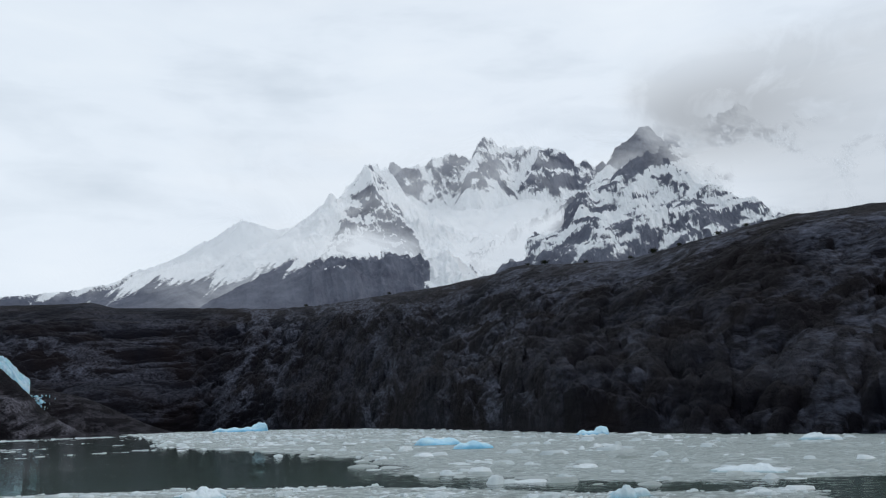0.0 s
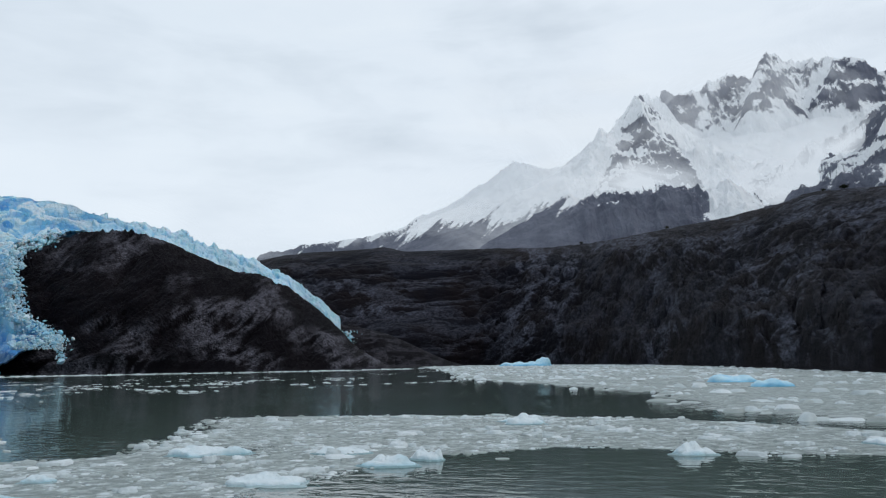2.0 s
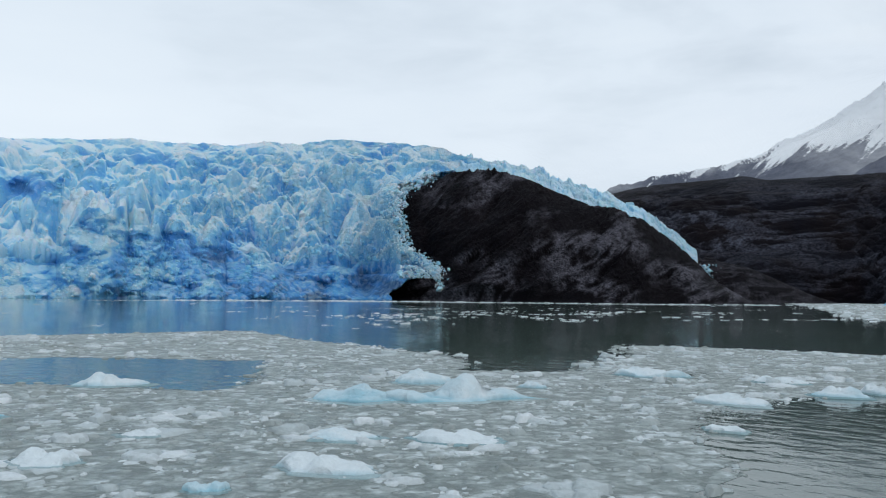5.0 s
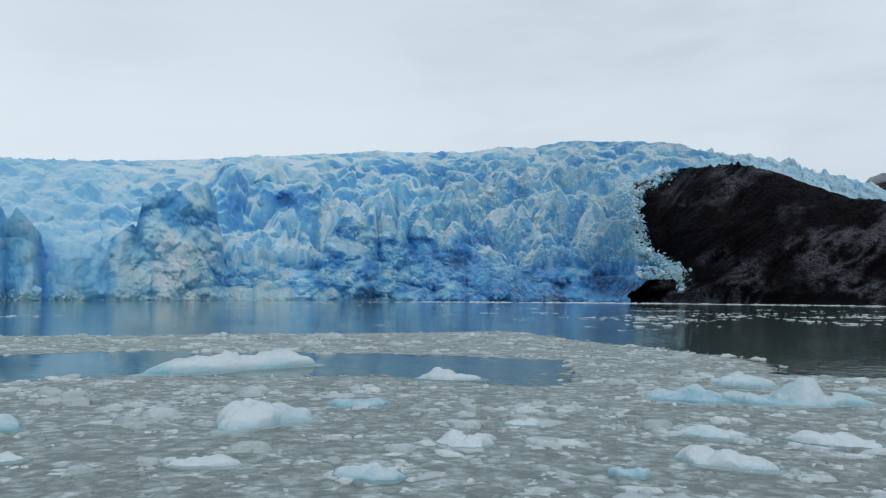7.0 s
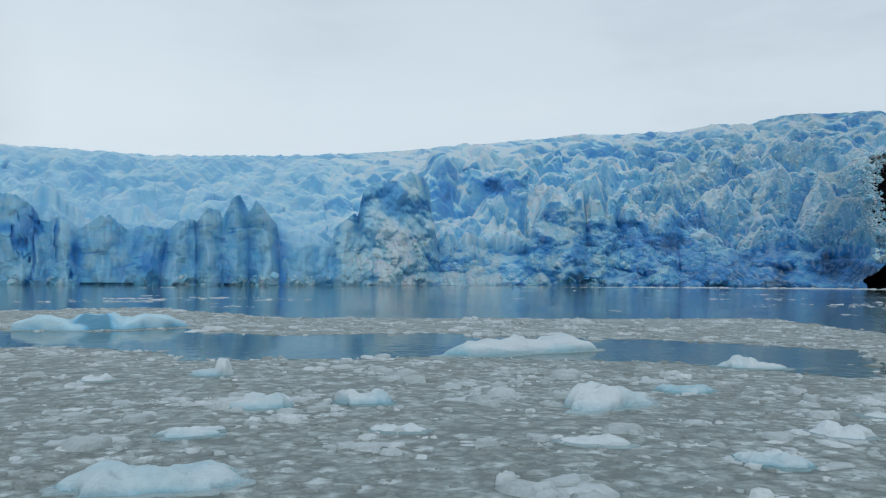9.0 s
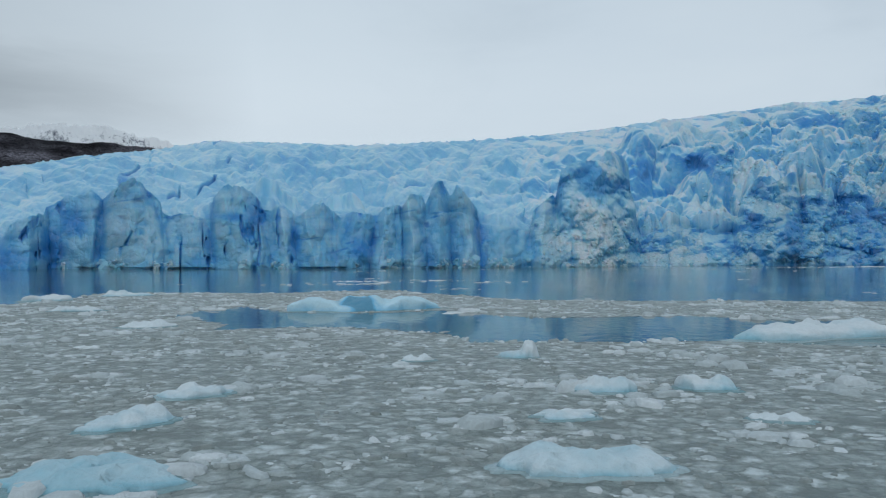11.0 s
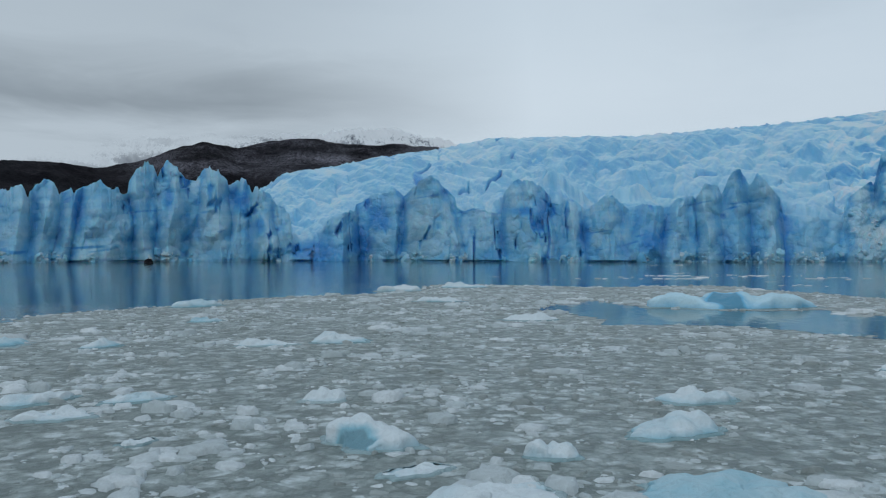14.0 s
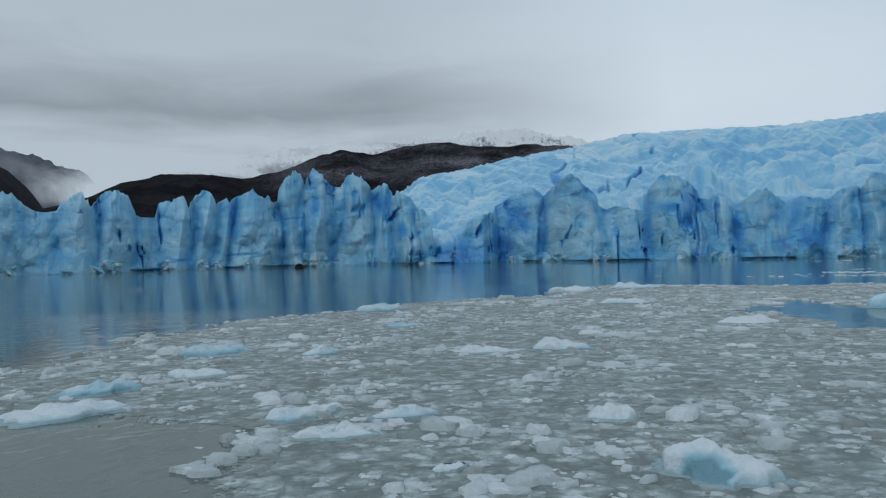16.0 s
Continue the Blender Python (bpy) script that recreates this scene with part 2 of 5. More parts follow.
def value_noise(x, y, seed=0):
    ix, iy = np.floor(x), np.floor(y)
    fx, fy = x - ix, y - iy
    fx, fy = fx * fx * fx * (fx * (fx * 6 - 15) + 10), fy * fy * fy * (fy * (fy * 6 - 15) + 10)
    a, b = hashed(ix, iy, 0, seed), hashed(ix + 1, iy, 0, seed)
    c, d = hashed(ix, iy + 1, 0, seed), hashed(ix + 1, iy + 1, 0, seed)
    return (a + (b - a) * fx) * (1 - fy) + (c + (d - c) * fx) * fy


def fbm(x, y, octaves=5, seed=0, gain=0.5, ridged=False):
    total, amp, norm = 0.0, 1.0, 0.0
    for o in range(octaves):
        n = value_noise(x * 2 ** o + 17.3 * o, y * 2 ** o - 9.1 * o, seed + o)
        total = total + amp * ((1 - np.abs(2 * n - 1)) if ridged else n)
        norm += amp
        amp *= gain
    return total / norm


def cells(x, y, seed=0):
    """Cellular noise: gap to the next cell, three random numbers of the cell, offset from its centre."""
    ix, iy = np.floor(x), np.floor(y)
    f1, f2 = np.full(x.shape, 9.0), np.full(x.shape, 9.0)
    cx, cy = np.zeros(x.shape), np.zeros(x.shape)
    ox, oy = np.zeros(x.shape), np.zeros(x.shape)
    for dx in (-1, 0, 1):
        for dy in (-1, 0, 1):
            jx, jy = ix + dx, iy + dy
            px, py = jx + hashed(jx, jy, 1, seed), jy + hashed(jx, jy, 2, seed)
            d = np.hypot(px - x, py - y)
            near = d < f1
            f2 = np.where(near, f1, np.minimum(f2, d))
            f1 = np.where(near, d, f1)
            cx, cy = np.where(near, jx, cx), np.where(near, jy, cy)
            ox, oy = np.where(near, x - px, ox), np.where(near, y - py, oy)
    return f2 - f1, hashed(cx, cy, 3, seed), hashed(cx, cy, 4, seed), hashed(cx, cy, 5, seed), ox, oy


def blocks(x, y, seed=0, flat=0.30, steep=2.6, tilt=1.0):
    """Tilted flat-topped blocks with V-shaped gaps: height, two random numbers of the topmost block, and how deep in a gap."""
    ix, iy = np.floor(x), np.floor(y)
    best = np.full(x.shape, -9.0)
    ra, rb, gap = np.zeros(x.shape), np.zeros(x.shape), np.zeros(x.shape)
    for dx in (-1, 0, 1):
        for dy in (-1, 0, 1):
            jx, jy = ix + dx, iy + dy
            px, py = jx + 0.15 + 0.7 * hashed(jx, jy, 1, seed), jy + 0.15 + 0.7 * hashed(jx, jy, 2, seed)
            a, b = hashed(jx, jy, 3, seed), hashed(jx, jy, 4, seed)
            ex, ey = x - px, y - py
            turn = hashed(jx, jy, 5, seed) * 1.6
            u, w = ex * np.cos(turn) + ey * np.sin(turn), -ex * np.sin(turn) + ey * np.cos(turn)
            d = np.maximum(np.abs(u), np.abs(w) * 0.9) * 0.7 + 0.3 * np.hypot(u, w)
            over = np.maximum(0, d - flat * (0.7 + 0.6 * b))
            h = (a - 0.5) + tilt * (u * (b - 0.5) + w * (a - 0.35)) * 0.9 - steep * over
            top = h > best
            best = np.where(top, h, best)
            ra, rb, gap = np.where(top, a, ra), np.where(top, b, rb), np.where(top, over, gap)
    return best, ra, rb, gap


def domes(x, y, seed=0, reach=0.85):
    """Overlapping rounded knolls with creases between them: height, and a random number of the topmost one."""
    ix, iy = np.floor(x), np.floor(y)
    best, pick = np.full(x.shape, -1.0), np.zeros(x.shape)
    for dx in (-1, 0, 1):
        for dy in (-1, 0, 1):
            jx, jy = ix + dx, iy + dy
            a, b = hashed(jx, jy, 3, seed), hashed(jx, jy, 4, seed)
            ex = (x - jx - hashed(jx, jy, 1, seed)) / (reach * (0.7 + 0.6 * b))
            ey = (y - jy - hashed(jx, jy, 2, seed)) / (reach * (0.7 + 0.6 * a))
            h = 0.5 * a + np.sqrt(np.maximum(0, 1.05 - ex * ex - ey * ey)) - 0.6
            top = h > best
            best, pick = np.where(top, h, best), np.where(top, b, pick)
    return best, pick


def smooth(e0, e1, x):
    t = np.clip((x - e0) / (e1 - e0), 0, 1)
    return t * t * (3 - 2 * t)


def curve(pairs, x):
    xs, ys = zip(*sorted(pairs))
    return np.interp(x, xs, ys)


def soft_curve(pairs, x, width=1.5):
    return (curve(pairs, x - width) + 2 * curve(pairs, x) + curve(pairs, x + width)) / 4


def place(az, r):
    a = np.radians(az)
    return -np.sin(a) * r, np.cos(a) * r


def mesh_from(name, verts, faces, mat, attrs=None, shade_smooth=False):
    """A mesh from arrays: verts (n, 3), faces (m, 3 or 4)."""
    me = bpy.data.meshes.new(name)
    verts, faces = np.asarray(verts, np.float32), np.asarray(faces, np.int32)
    k = faces.shape[1]
    me.vertices.add(len(verts))
    me.vertices.foreach_set("co", verts.ravel())
    me.loops.add(faces.size)
    me.loops.foreach_set("vertex_index", faces.ravel())
    me.polygons.add(len(faces))
    me.polygons.foreach_set("loop_start", np.arange(0, faces.size, k, dtype=np.int32))
    me.polygons.foreach_set("loop_total", np.full(len(faces), k, np.int32))
    me.polygons.foreach_set("use_smooth", np.full(len(faces), shade_smooth))
    for key, values in (attrs or {}).items():
        me.attributes.new(key, "FLOAT", "POINT").data.foreach_set("value", np.asarray(values, np.float32).ravel())
    me.update(calc_edges=True)
    me.validate()
    me.materials.append(mat)
    return me


def grid_faces(n, m, flip=False):
    i = np.arange(n * m).reshape(n, m)
    q = [i[:-1, :-1], i[1:, :-1], i[1:, 1:], i[:-1, 1:]]
    return np.stack([a.ravel() for a in (q[::-1] if flip else q)], 1)


def sheet(name, x, y, z, mat, attrs=None, flip=False, shade_smooth=False):
    v = np.stack([x.ravel(), y.ravel(), z.ravel()], 1)
    return mesh_from(name, v, grid_faces(*x.shape, flip), mat, attrs, shade_smooth)


def empty(name, at=(0, 0, 0)):
    ob = new(name)
    ob.location = at
    return ob


def part(name, me, parent, label=""):
    ob = new(name, me)
    ob.parent = parent
    return tagged(ob, label) if label else ob


# ---- lake ----
def build_lake():
    n, radii = 180, [0.0, 3, 8, 20, 50, 120, 300, 800, 2000, 4800]
    me = bmesh.new()
    rings = []
    for r in radii[1:]:
        rings.append([me.verts.new((r * math.cos(2 * math.pi * k / n), r * math.sin(2 * math.pi * k / n), 0)) for k in range(n)])
    me.faces.new(rings[0])
    for a, b in zip(rings, rings[1:]):
        for k in range(n):
            me.faces.new((a[k], b[k], b[(k + 1) % n], a[(k + 1) % n]))
    data = bpy.data.meshes.new("water")
    me.to_mesh(data)
    me.free()
    data.materials.append(WATER)
    tagged(new("water", data), "grey-green glacial lake water with faint ripples", "water", kind="structure")


build_lake()

# ---- far hill across the lake ----
HILL_SHORE = [(-75, 62), (-50, 76), (-40, 86), (-28, 104), (-19, 122), (-8, 165), (0, 280), (5, 420), (11, 580), (17, 660), (23.5, 610), (28, 600), (36, 640)]
HILL_CREST = [(-75, 210), (-50, 210), (-30, 240), (-15, 330), (-5, 480), (3, 660), (10, 800), (25, 830), (36, 860)]
HILL_RISE = [(-75, .20), (-50, .215), (-29.9, .224), (-24.3, .223), (-20.7, .214), (-15.1, .192), (-13, .186), (-5.8, .188), (-3.8, .178), (-.5, .166), (3.1, .157),
             (8.7, .143), (11.9, .139), (16, .14), (22.1, .138), (23.5, .144), (25.5, .14), (30.3, .134), (33, .122), (36, .11)]


def shrub(at, tall, seed):
    """A wind-bent shrub: a few crooked stems and a ragged crown of small leaf clumps."""
    rng = np.random.default_rng(seed)
    ob = empty("shrub", at)
    for _ in range(3):
        k = np.linspace(0, 1, 5)
        way = rng.uniform(-0.5, 0.5, 2) * tall
        v, f = [], []
        for i, q in enumerate(k):
            for j in range(5):
                a, w = j * 1.2566, 0.05 * tall * (1 - 0.75 * q)
                v.append((way[0] * q ** 1.4 + w * math.cos(a), way[1] * q + w * math.sin(a), tall * 0.75 * q))
            if i:
                f += [(5 * i - 5 + j, 5 * i - 5 + (j + 1) % 5, 5 * i + (j + 1) % 5, 5 * i + j) for j in range(5)]
        part("stem", mesh_from("stem", np.array(v), np.array(f), ROCK_HILL, {"bare": np.zeros(len(v))}), ob)
    n = 260
    c = rng.normal(0, 1, (n, 3)) * (0.34 * tall, 0.34 * tall, 0.17 * tall) + (0, 0, 0.62 * tall)
    leaf = c[:, None] + rng.normal(0, 0.085 * tall, (n, 4, 3))
    part("crown", mesh_from("crown", leaf.reshape(-1, 3), np.arange(4 * n).reshape(n, 4), LEAF), ob)
    tagged(ob, "small dark wind-bent shrub on the hill crest", "shrub", group="crest shrubs")


def build_hill():
    az, v = np.meshgrid(np.concatenate([np.linspace(-74, -32, 120)[:-1], np.linspace(-32, 36, 960)]), np.concatenate([np.linspace(0, 1, 260) ** 1.7, np.linspace(1.03, 2.0, 12)]), indexing="ij")
    r0, r1 = soft_curve(HILL_SHORE, az), soft_curve(HILL_CREST, az, 3)
    big = r1 / 420
    climb = np.where(v < 1, 0.22 * smooth(0, 0.10, v) + 0.48 * smooth(0.0, 0.62, v) + 0.30 * smooth(0.3, 1.0, v), 1 - 0.35 * (v - 1))
    z = climb * (soft_curve(HILL_RISE, az, 0.3) * (r0 + (r1 - r0) * v) + EYE)
    body = smooth(0, 0.03, v) * (1 - smooth(0.5, 0.95, v))
    s = np.radians(az + 74) * (r0 * 0.45 + 0.55 * 420) + 0.25 * z
    w = np.hypot((r1 - r0) * v * 0.12, z * 1.15) * (1 - 0.45 * smooth(-2, 8, az))
    bend = 14 * (fbm(s / 60, w / 40, 3, 23) - 0.5)
    d1, k1 = domes((s + bend) / 34 + w / 50, w / 10 + s / 120, 24)
    d2, k2 = domes((s - bend) / 13 + w / 25, w / 4.4 + s / 60 + 0.3 * k1, 26)
    d3, k3 = domes(s / 5.5 + 0.4 * k2, w / 2.1 + 0.5 * k2, 27)
    ledge, _, _, _ = blocks(s / 26 + 0.6 * fbm(s / 20, w / 9, 2, 25), w / 5.0 - s / 90, 33, 0.40, 1.0, 1.3)
    swell = fbm(s / 120, w / 60, 3, 28) - 0.5
    push = 16 * swell + 5.5 * d1 + 3.2 * d2 + 1.7 * d3 + 2.6 * ledge + 1.6 * (fbm(s / 4, w / 2.2, 4, 30, 0.6) - 0.5)
    r = r0 + (r1 - r0) * v
    tilt = np.arctan2(np.gradient(z, axis=1), np.gradient(r, axis=1))
    push = (push - 3) * big ** 0.4 * body * 0.85
    r = r - push * np.sin(tilt)
    z = z + push * np.cos(tilt) + 1.4 * (fbm(s / 9, r / 30, 4, 77) - 0.5) * smooth(0.8, 1, v) * big ** 0.5
    z = np.where(v < 0.0002, -3, z)
    x, y = place(az, r)
    crown = np.gradient(push, axis=1) / np.maximum(np.gradient(w, axis=1), 0.05)
    patch = fbm(s / 18 + 0.6 * k1, w / 8, 5, 31, 0.6)
    bare = smooth(0.40, 0.66, patch + 0.20 * (k2 - 0.5) + 0.22 * (k3 - 0.5) - 0.05 * np.clip(crown, -2, 2)) * (0.35 + 0.65 * smooth(0.40, 0.62, fbm(s / 70, w / 34, 3, 34))) * smooth(0, 0.02, v)
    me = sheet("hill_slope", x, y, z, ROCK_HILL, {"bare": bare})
    tagged(new("hill", me), "long dark bare-rock hill rising from the lake shore", "hill", kind="structure")
    # where the crest stands against the sky
    rise = z / np.hypot(x, y)
    for k, (a, tall) in enumerate([(-7.6, 2.6), (-6.4, 1.6), (-15.2, 2.2), (-13.6, 1.5), (-19.6, 1.5), (-21.4, 1.3), (3.6, 2.4), (-17.0, 1.3), (9.5, 2.6), (-10.5, 1.6)]):
        i = int(np.argmin(np.abs(az[:, 0] - a)))
        j = int(np.argmax(rise[i]))
        shrub((x[i, j], y[i, j], z[i, j] - 0.3), tall, 900 + k)


build_hill()

# ---- rock knob beside the glacier ----
KNOB_SHORE = [(21, 470), (23.2, 452), (26, 425), (32, 388), (40, 398), (43, 408), (44.5, 422), (46.5, 436), (48.2, 442), (49, 450)]
KNOB_RISE = [(21, -.02), (23.2, -.005), (25.5, .018), (26.6, .039), (28.1, .064), (29.6, .079), (32, .098), (34, .113), (36, .128), (38.4, .145), (42, .149),
             (44, .148), (45.2, .143), (46.2, .136), (47.0, .128), (47.8, .114), (48.5, .07), (49, .03)]


def build_knob():
    az, v = np.meshgrid(np.linspace(21, 49, 420), np.concatenate([np.linspace(0, 1, 190), np.linspace(1.04, 1.6, 10)]), indexing="ij")
    r0 = soft_curve(KNOB_SHORE, az, 0.6)
    depth = 20 + 75 * smooth(23, 30, az) * (1 - 0.55 * smooth(43, 48, az))
    top = np.maximum(soft_curve(KNOB_RISE, az, 0.25) * (r0 + depth) + EYE, -2)
    prof = np.where(v < 1, 0.40 * smooth(0, 0.28, v) + 0.60 * smooth(0.05, 1.0, v) ** 0.9, 1 - 0.5 * (v - 1))
    z = top * prof
    body = smooth(0, 0.06, v) * (1 - 0.8 * smooth(0.85, 1, v)) * np.clip(top / 40, 0.15, 1)
    s = np.radians(az) * 430
    dip = s * 0.55 + z * 0.85                   # beds that dip towards the lake
    strike = s * 0.85 - z * 0.55
    b1, _, _, _ = blocks(strike / 22 + 0.4 * fbm(s / 20, z / 20, 2, 41), dip / 11, 42, 0.36, 1.4, 1.4)
    b2, _, _, _ = blocks(strike / 8, dip / 3.6, 43, 0.36, 1.4, 1.4)
    push = 9 * (fbm(s / 45, z / 35, 3, 44) - 0.5) * 2 + 6.5 * b1 + 2.4 * b2 + 2.2 * (fbm(strike / 3, dip / 1.4, 4, 47, 0.6, True) - 0.6)
    flutes = (fbm(s / 3.2 - z / 9, z / 40, 3, 48, 0.6, True) - 0.6) * 5 * smooth(37, 42, az) * smooth(0.55, 0.85, v)
    r = r0 + depth * v
    tilt = np.arctan2(np.gradient(z, axis=1), np.gradient(r, axis=1))
    push = (push + flutes) * body
    r = r - push * np.sin(tilt)
    z = z + push * np.cos(tilt) * 0.8 + (fbm(s / 7, r / 7, 4, 49) - 0.5) * 2.4 * smooth(0.8, 1, v)
    z = np.where(v < 0.004, -3, z)
    x, y = place(az, r)
    lines = fbm(strike / 16 + 0.5 * b1, dip / 3.2, 5, 45, 0.6, True)
    patch = np.maximum(np.exp(-((az - 34.6) / 4.2) ** 2 - ((z - 22) / 15) ** 2), np.exp(-((az - 28.8) / 1.8) ** 2 - ((z - 16) / 9) ** 2))
    fold = np.exp(-((az - 43.6) / 1.9) ** 2 - ((z - 62) / 13) ** 2)
    zone = smooth(0.44, 0.66, fbm(s / 22, z / 16, 4, 39) + 0.30 * patch + 0.34 * fold + 0.30 * np.exp(-((az - 45.6) / 1.6) ** 2 - (z / 12) ** 2) - 0.06)
    creases = fbm(s / 9 + z / 14, z / 26 - s / 60, 4, 37, 0.6, True)
    bare = smooth(0.46, 0.74, lines + 0.16 * b2 + 0.25 * (fbm(s / 3.5, z / 3, 4, 38) - 0.5)) * (0.04 + 0.96 * zone) * (1 - fold) + fold * smooth(0.62, 0.86, creases)
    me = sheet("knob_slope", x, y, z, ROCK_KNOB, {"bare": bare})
    tagged(new("rock_knob", me), "dark wet rock knob between glacier and lake shore", "rock", kind="structure")
    # low spur behind its end
    az, v = np.meshgrid(np.linspace(17, 29, 160), np.concatenate([np.linspace(0, 1, 60), [1.2, 1.5]]), indexing="ij")
    r0 = curve([(17, 590), (20, 555), (24, 520), (29, 520)], az)
    top = soft_curve([(17, -.01), (19.5, .004), (21.2, .018), (23.4, .036), (25.5, .044), (29, .05)], az, 0.4) * (r0 + 40) + EYE
    s = np.radians(az) * 540
    z = top * np.where(v < 1, smooth(-0.05, 1, v), 1 - 0.3 * (v - 1))
    b1, a1, c1, g1 = blocks(s / 9, z / 6, 46, 0.36, 1.3, 1.3)
    body = smooth(0, 0.1, v) * (1 - smooth(0.85, 1, v))
    x, y = place(az, r0 + 40 * v - body * (4 * b1 + 4 * (fbm(s / 14, z / 9, 4, 50) - 0.5)))
    z = np.where(v < 0.01, -3, z)
    tagged(new("rock_spur", sheet("spur_slope", x, y, z, ROCK_KNOB, {"bare": 0.04 + 0.32 * smooth(0.5, 0.8, fbm(s / 9, z / 3, 4, 51, 0.6, True))})), "low brown rock spur at the lake shore", "rock", kind="structure")


build_knob()

# ---- glacier ----
FRONT = [(41.5, 445), (44.5, 440), (48, 420), (55, 395), (65, 362), (75, 322), (85, 282), (92, 266), (100, 262), (106, 266), (111, 280), (114.5, 300), (116, 302), (117.2, 284),
         (121, 288), (126, 296), (131, 286), (139, 268), (144, 250), (152, 230), (160, 220)]
BACK_R = [(41.5, 515), (44.5, 520), (60, 540), (75, 500), (80, 530), (86, 640), (93, 760), (105, 850), (113, 790), (120, 640), (126, 420), (160, 360)]
BACK_RISE = [(41.5, .168), (44.5, .180), (47.2, .187), (50.2, .187), (55.3, .184), (60.2, .179), (67.4, .175), (75.9, .162), (78, .157), (85, .147), (91.3, .141), (97.2, .138), (104.4, .138),
             (112.9, .114), (119.4, .093), (121.5, .07), (126, .045), (160, .02)]


# buttresses of the front: azimuth from, to, of the crest, height of the crest, how far it stands forward, how dull its ice is
SERACS_WEST = [(145.5, 149.5, 146.5, 21.5, 4, .5), (141.6, 143.9, 142.7, 21.8, 5, .7), (139.4, 141.9, 140.5, 23.3, 5, .3), (136.1, 138.1, 136.6, 22.7, 5, .2), (134.5, 136.2, 135.4, 24.0, 4, .2),
               (133.5, 134.6, 134.0, 22.8, 3, .3), (130.4, 133.7, 131.9, 24.6, 6, .1), (128.7, 130.6, 129.2, 32.7, 5, .1), (127.0, 128.9, 128.1, 33.1, 7, .2), (124.4, 126.6, 125.7, 32.2, 7, .55),
               (122.9, 124.6, 123.5, 28.9, 6, .35), (121.3, 123.3, 122.7, 25.5, 5, .6), (120.5, 121.7, 120.9, 18.3, 5, .6)]
SERACS_MID = [(115.7, 118.3, 116.0, 17.5, 4, .2), (112.8, 116.2, 113.5, 25.6, 6, .15), (109.5, 113.2, 111.4, 28.7, 8, .9), (106.5, 109.7, 108.0, 17.0, 5, .35), (103.2, 106.5, 105.3, 26.8, 7, .35), (101.1, 103.3, 102.1, 20.3, 4, .4),
              (98.0, 101.3, 99.2, 21.0, 7, .8), (95.4, 98.1, 96.8, 18.8, 3, .1), (93.6, 95.7, 94.1, 21.0, 4, .05), (92.0, 93.9, 92.6, 25.2, 6, .4), (90.3, 92.2, 91.0, 29.5, 7, .4), (88.3, 90.6, 89.9, 27.6, 7, .4)]
SERACS_EAST = [(84.1, 88.3, 86.2, 13.5, 3, .1), (82.2, 84.4, 82.8, 26.5, 6, .6), (77.3, 82.4, 80.0, 41.0, 5, .1), (71.1, 76.4, 72.9, 16.5, 9, .7), (66.0, 69.8, 66.6, 36.5, 13, .9), (63.9, 66.3, 65.6, 34.0, 7, .5), (59.7, 64.0, 61.7, 23.5, 5, .45),
               (55.0, 59.7, 57.5, 19.5, 5, .3), (50.4, 55.0, 52.3, 18.4, 3, .1)]
EDGE = [(41.5, 17), (48, 14), (55, 15), (60, 17), (66, 20), (70, 15), (75, 12), (80, 14), (84, 13), (88, 15), (90, 19), (92, 20), (94, 18), (98, 16.5), (101, 17), (104, 20), (107, 16), (109, 17), (111, 22), (114, 19), (116, 13),
        (117.7, 9), (118.6, 6.5), (120.3, 6.5), (120.8, 14), (122, 20), (124, 25), (126, 27), (127, 28), (129, 26), (131, 21), (133, 20), (136, 19.5), (138, 16), (139, 16), (141, 19), (143, 17), (144, 16.3), (145, 16.3), (146, 19), (160, 18)]


def blurred(a, n, axis=0):
    k = np.cumsum(np.concatenate([np.repeat(np.take(a, [0], axis), n + 1, axis), a, np.repeat(np.take(a, [-1], axis), n, axis)], axis), axis)
    m = a.shape[axis]
    return (np.take(k, range(2 * n + 1, 2 * n + 1 + m), axis) - np.take(k, range(0, m), axis)) / (2 * n + 1)


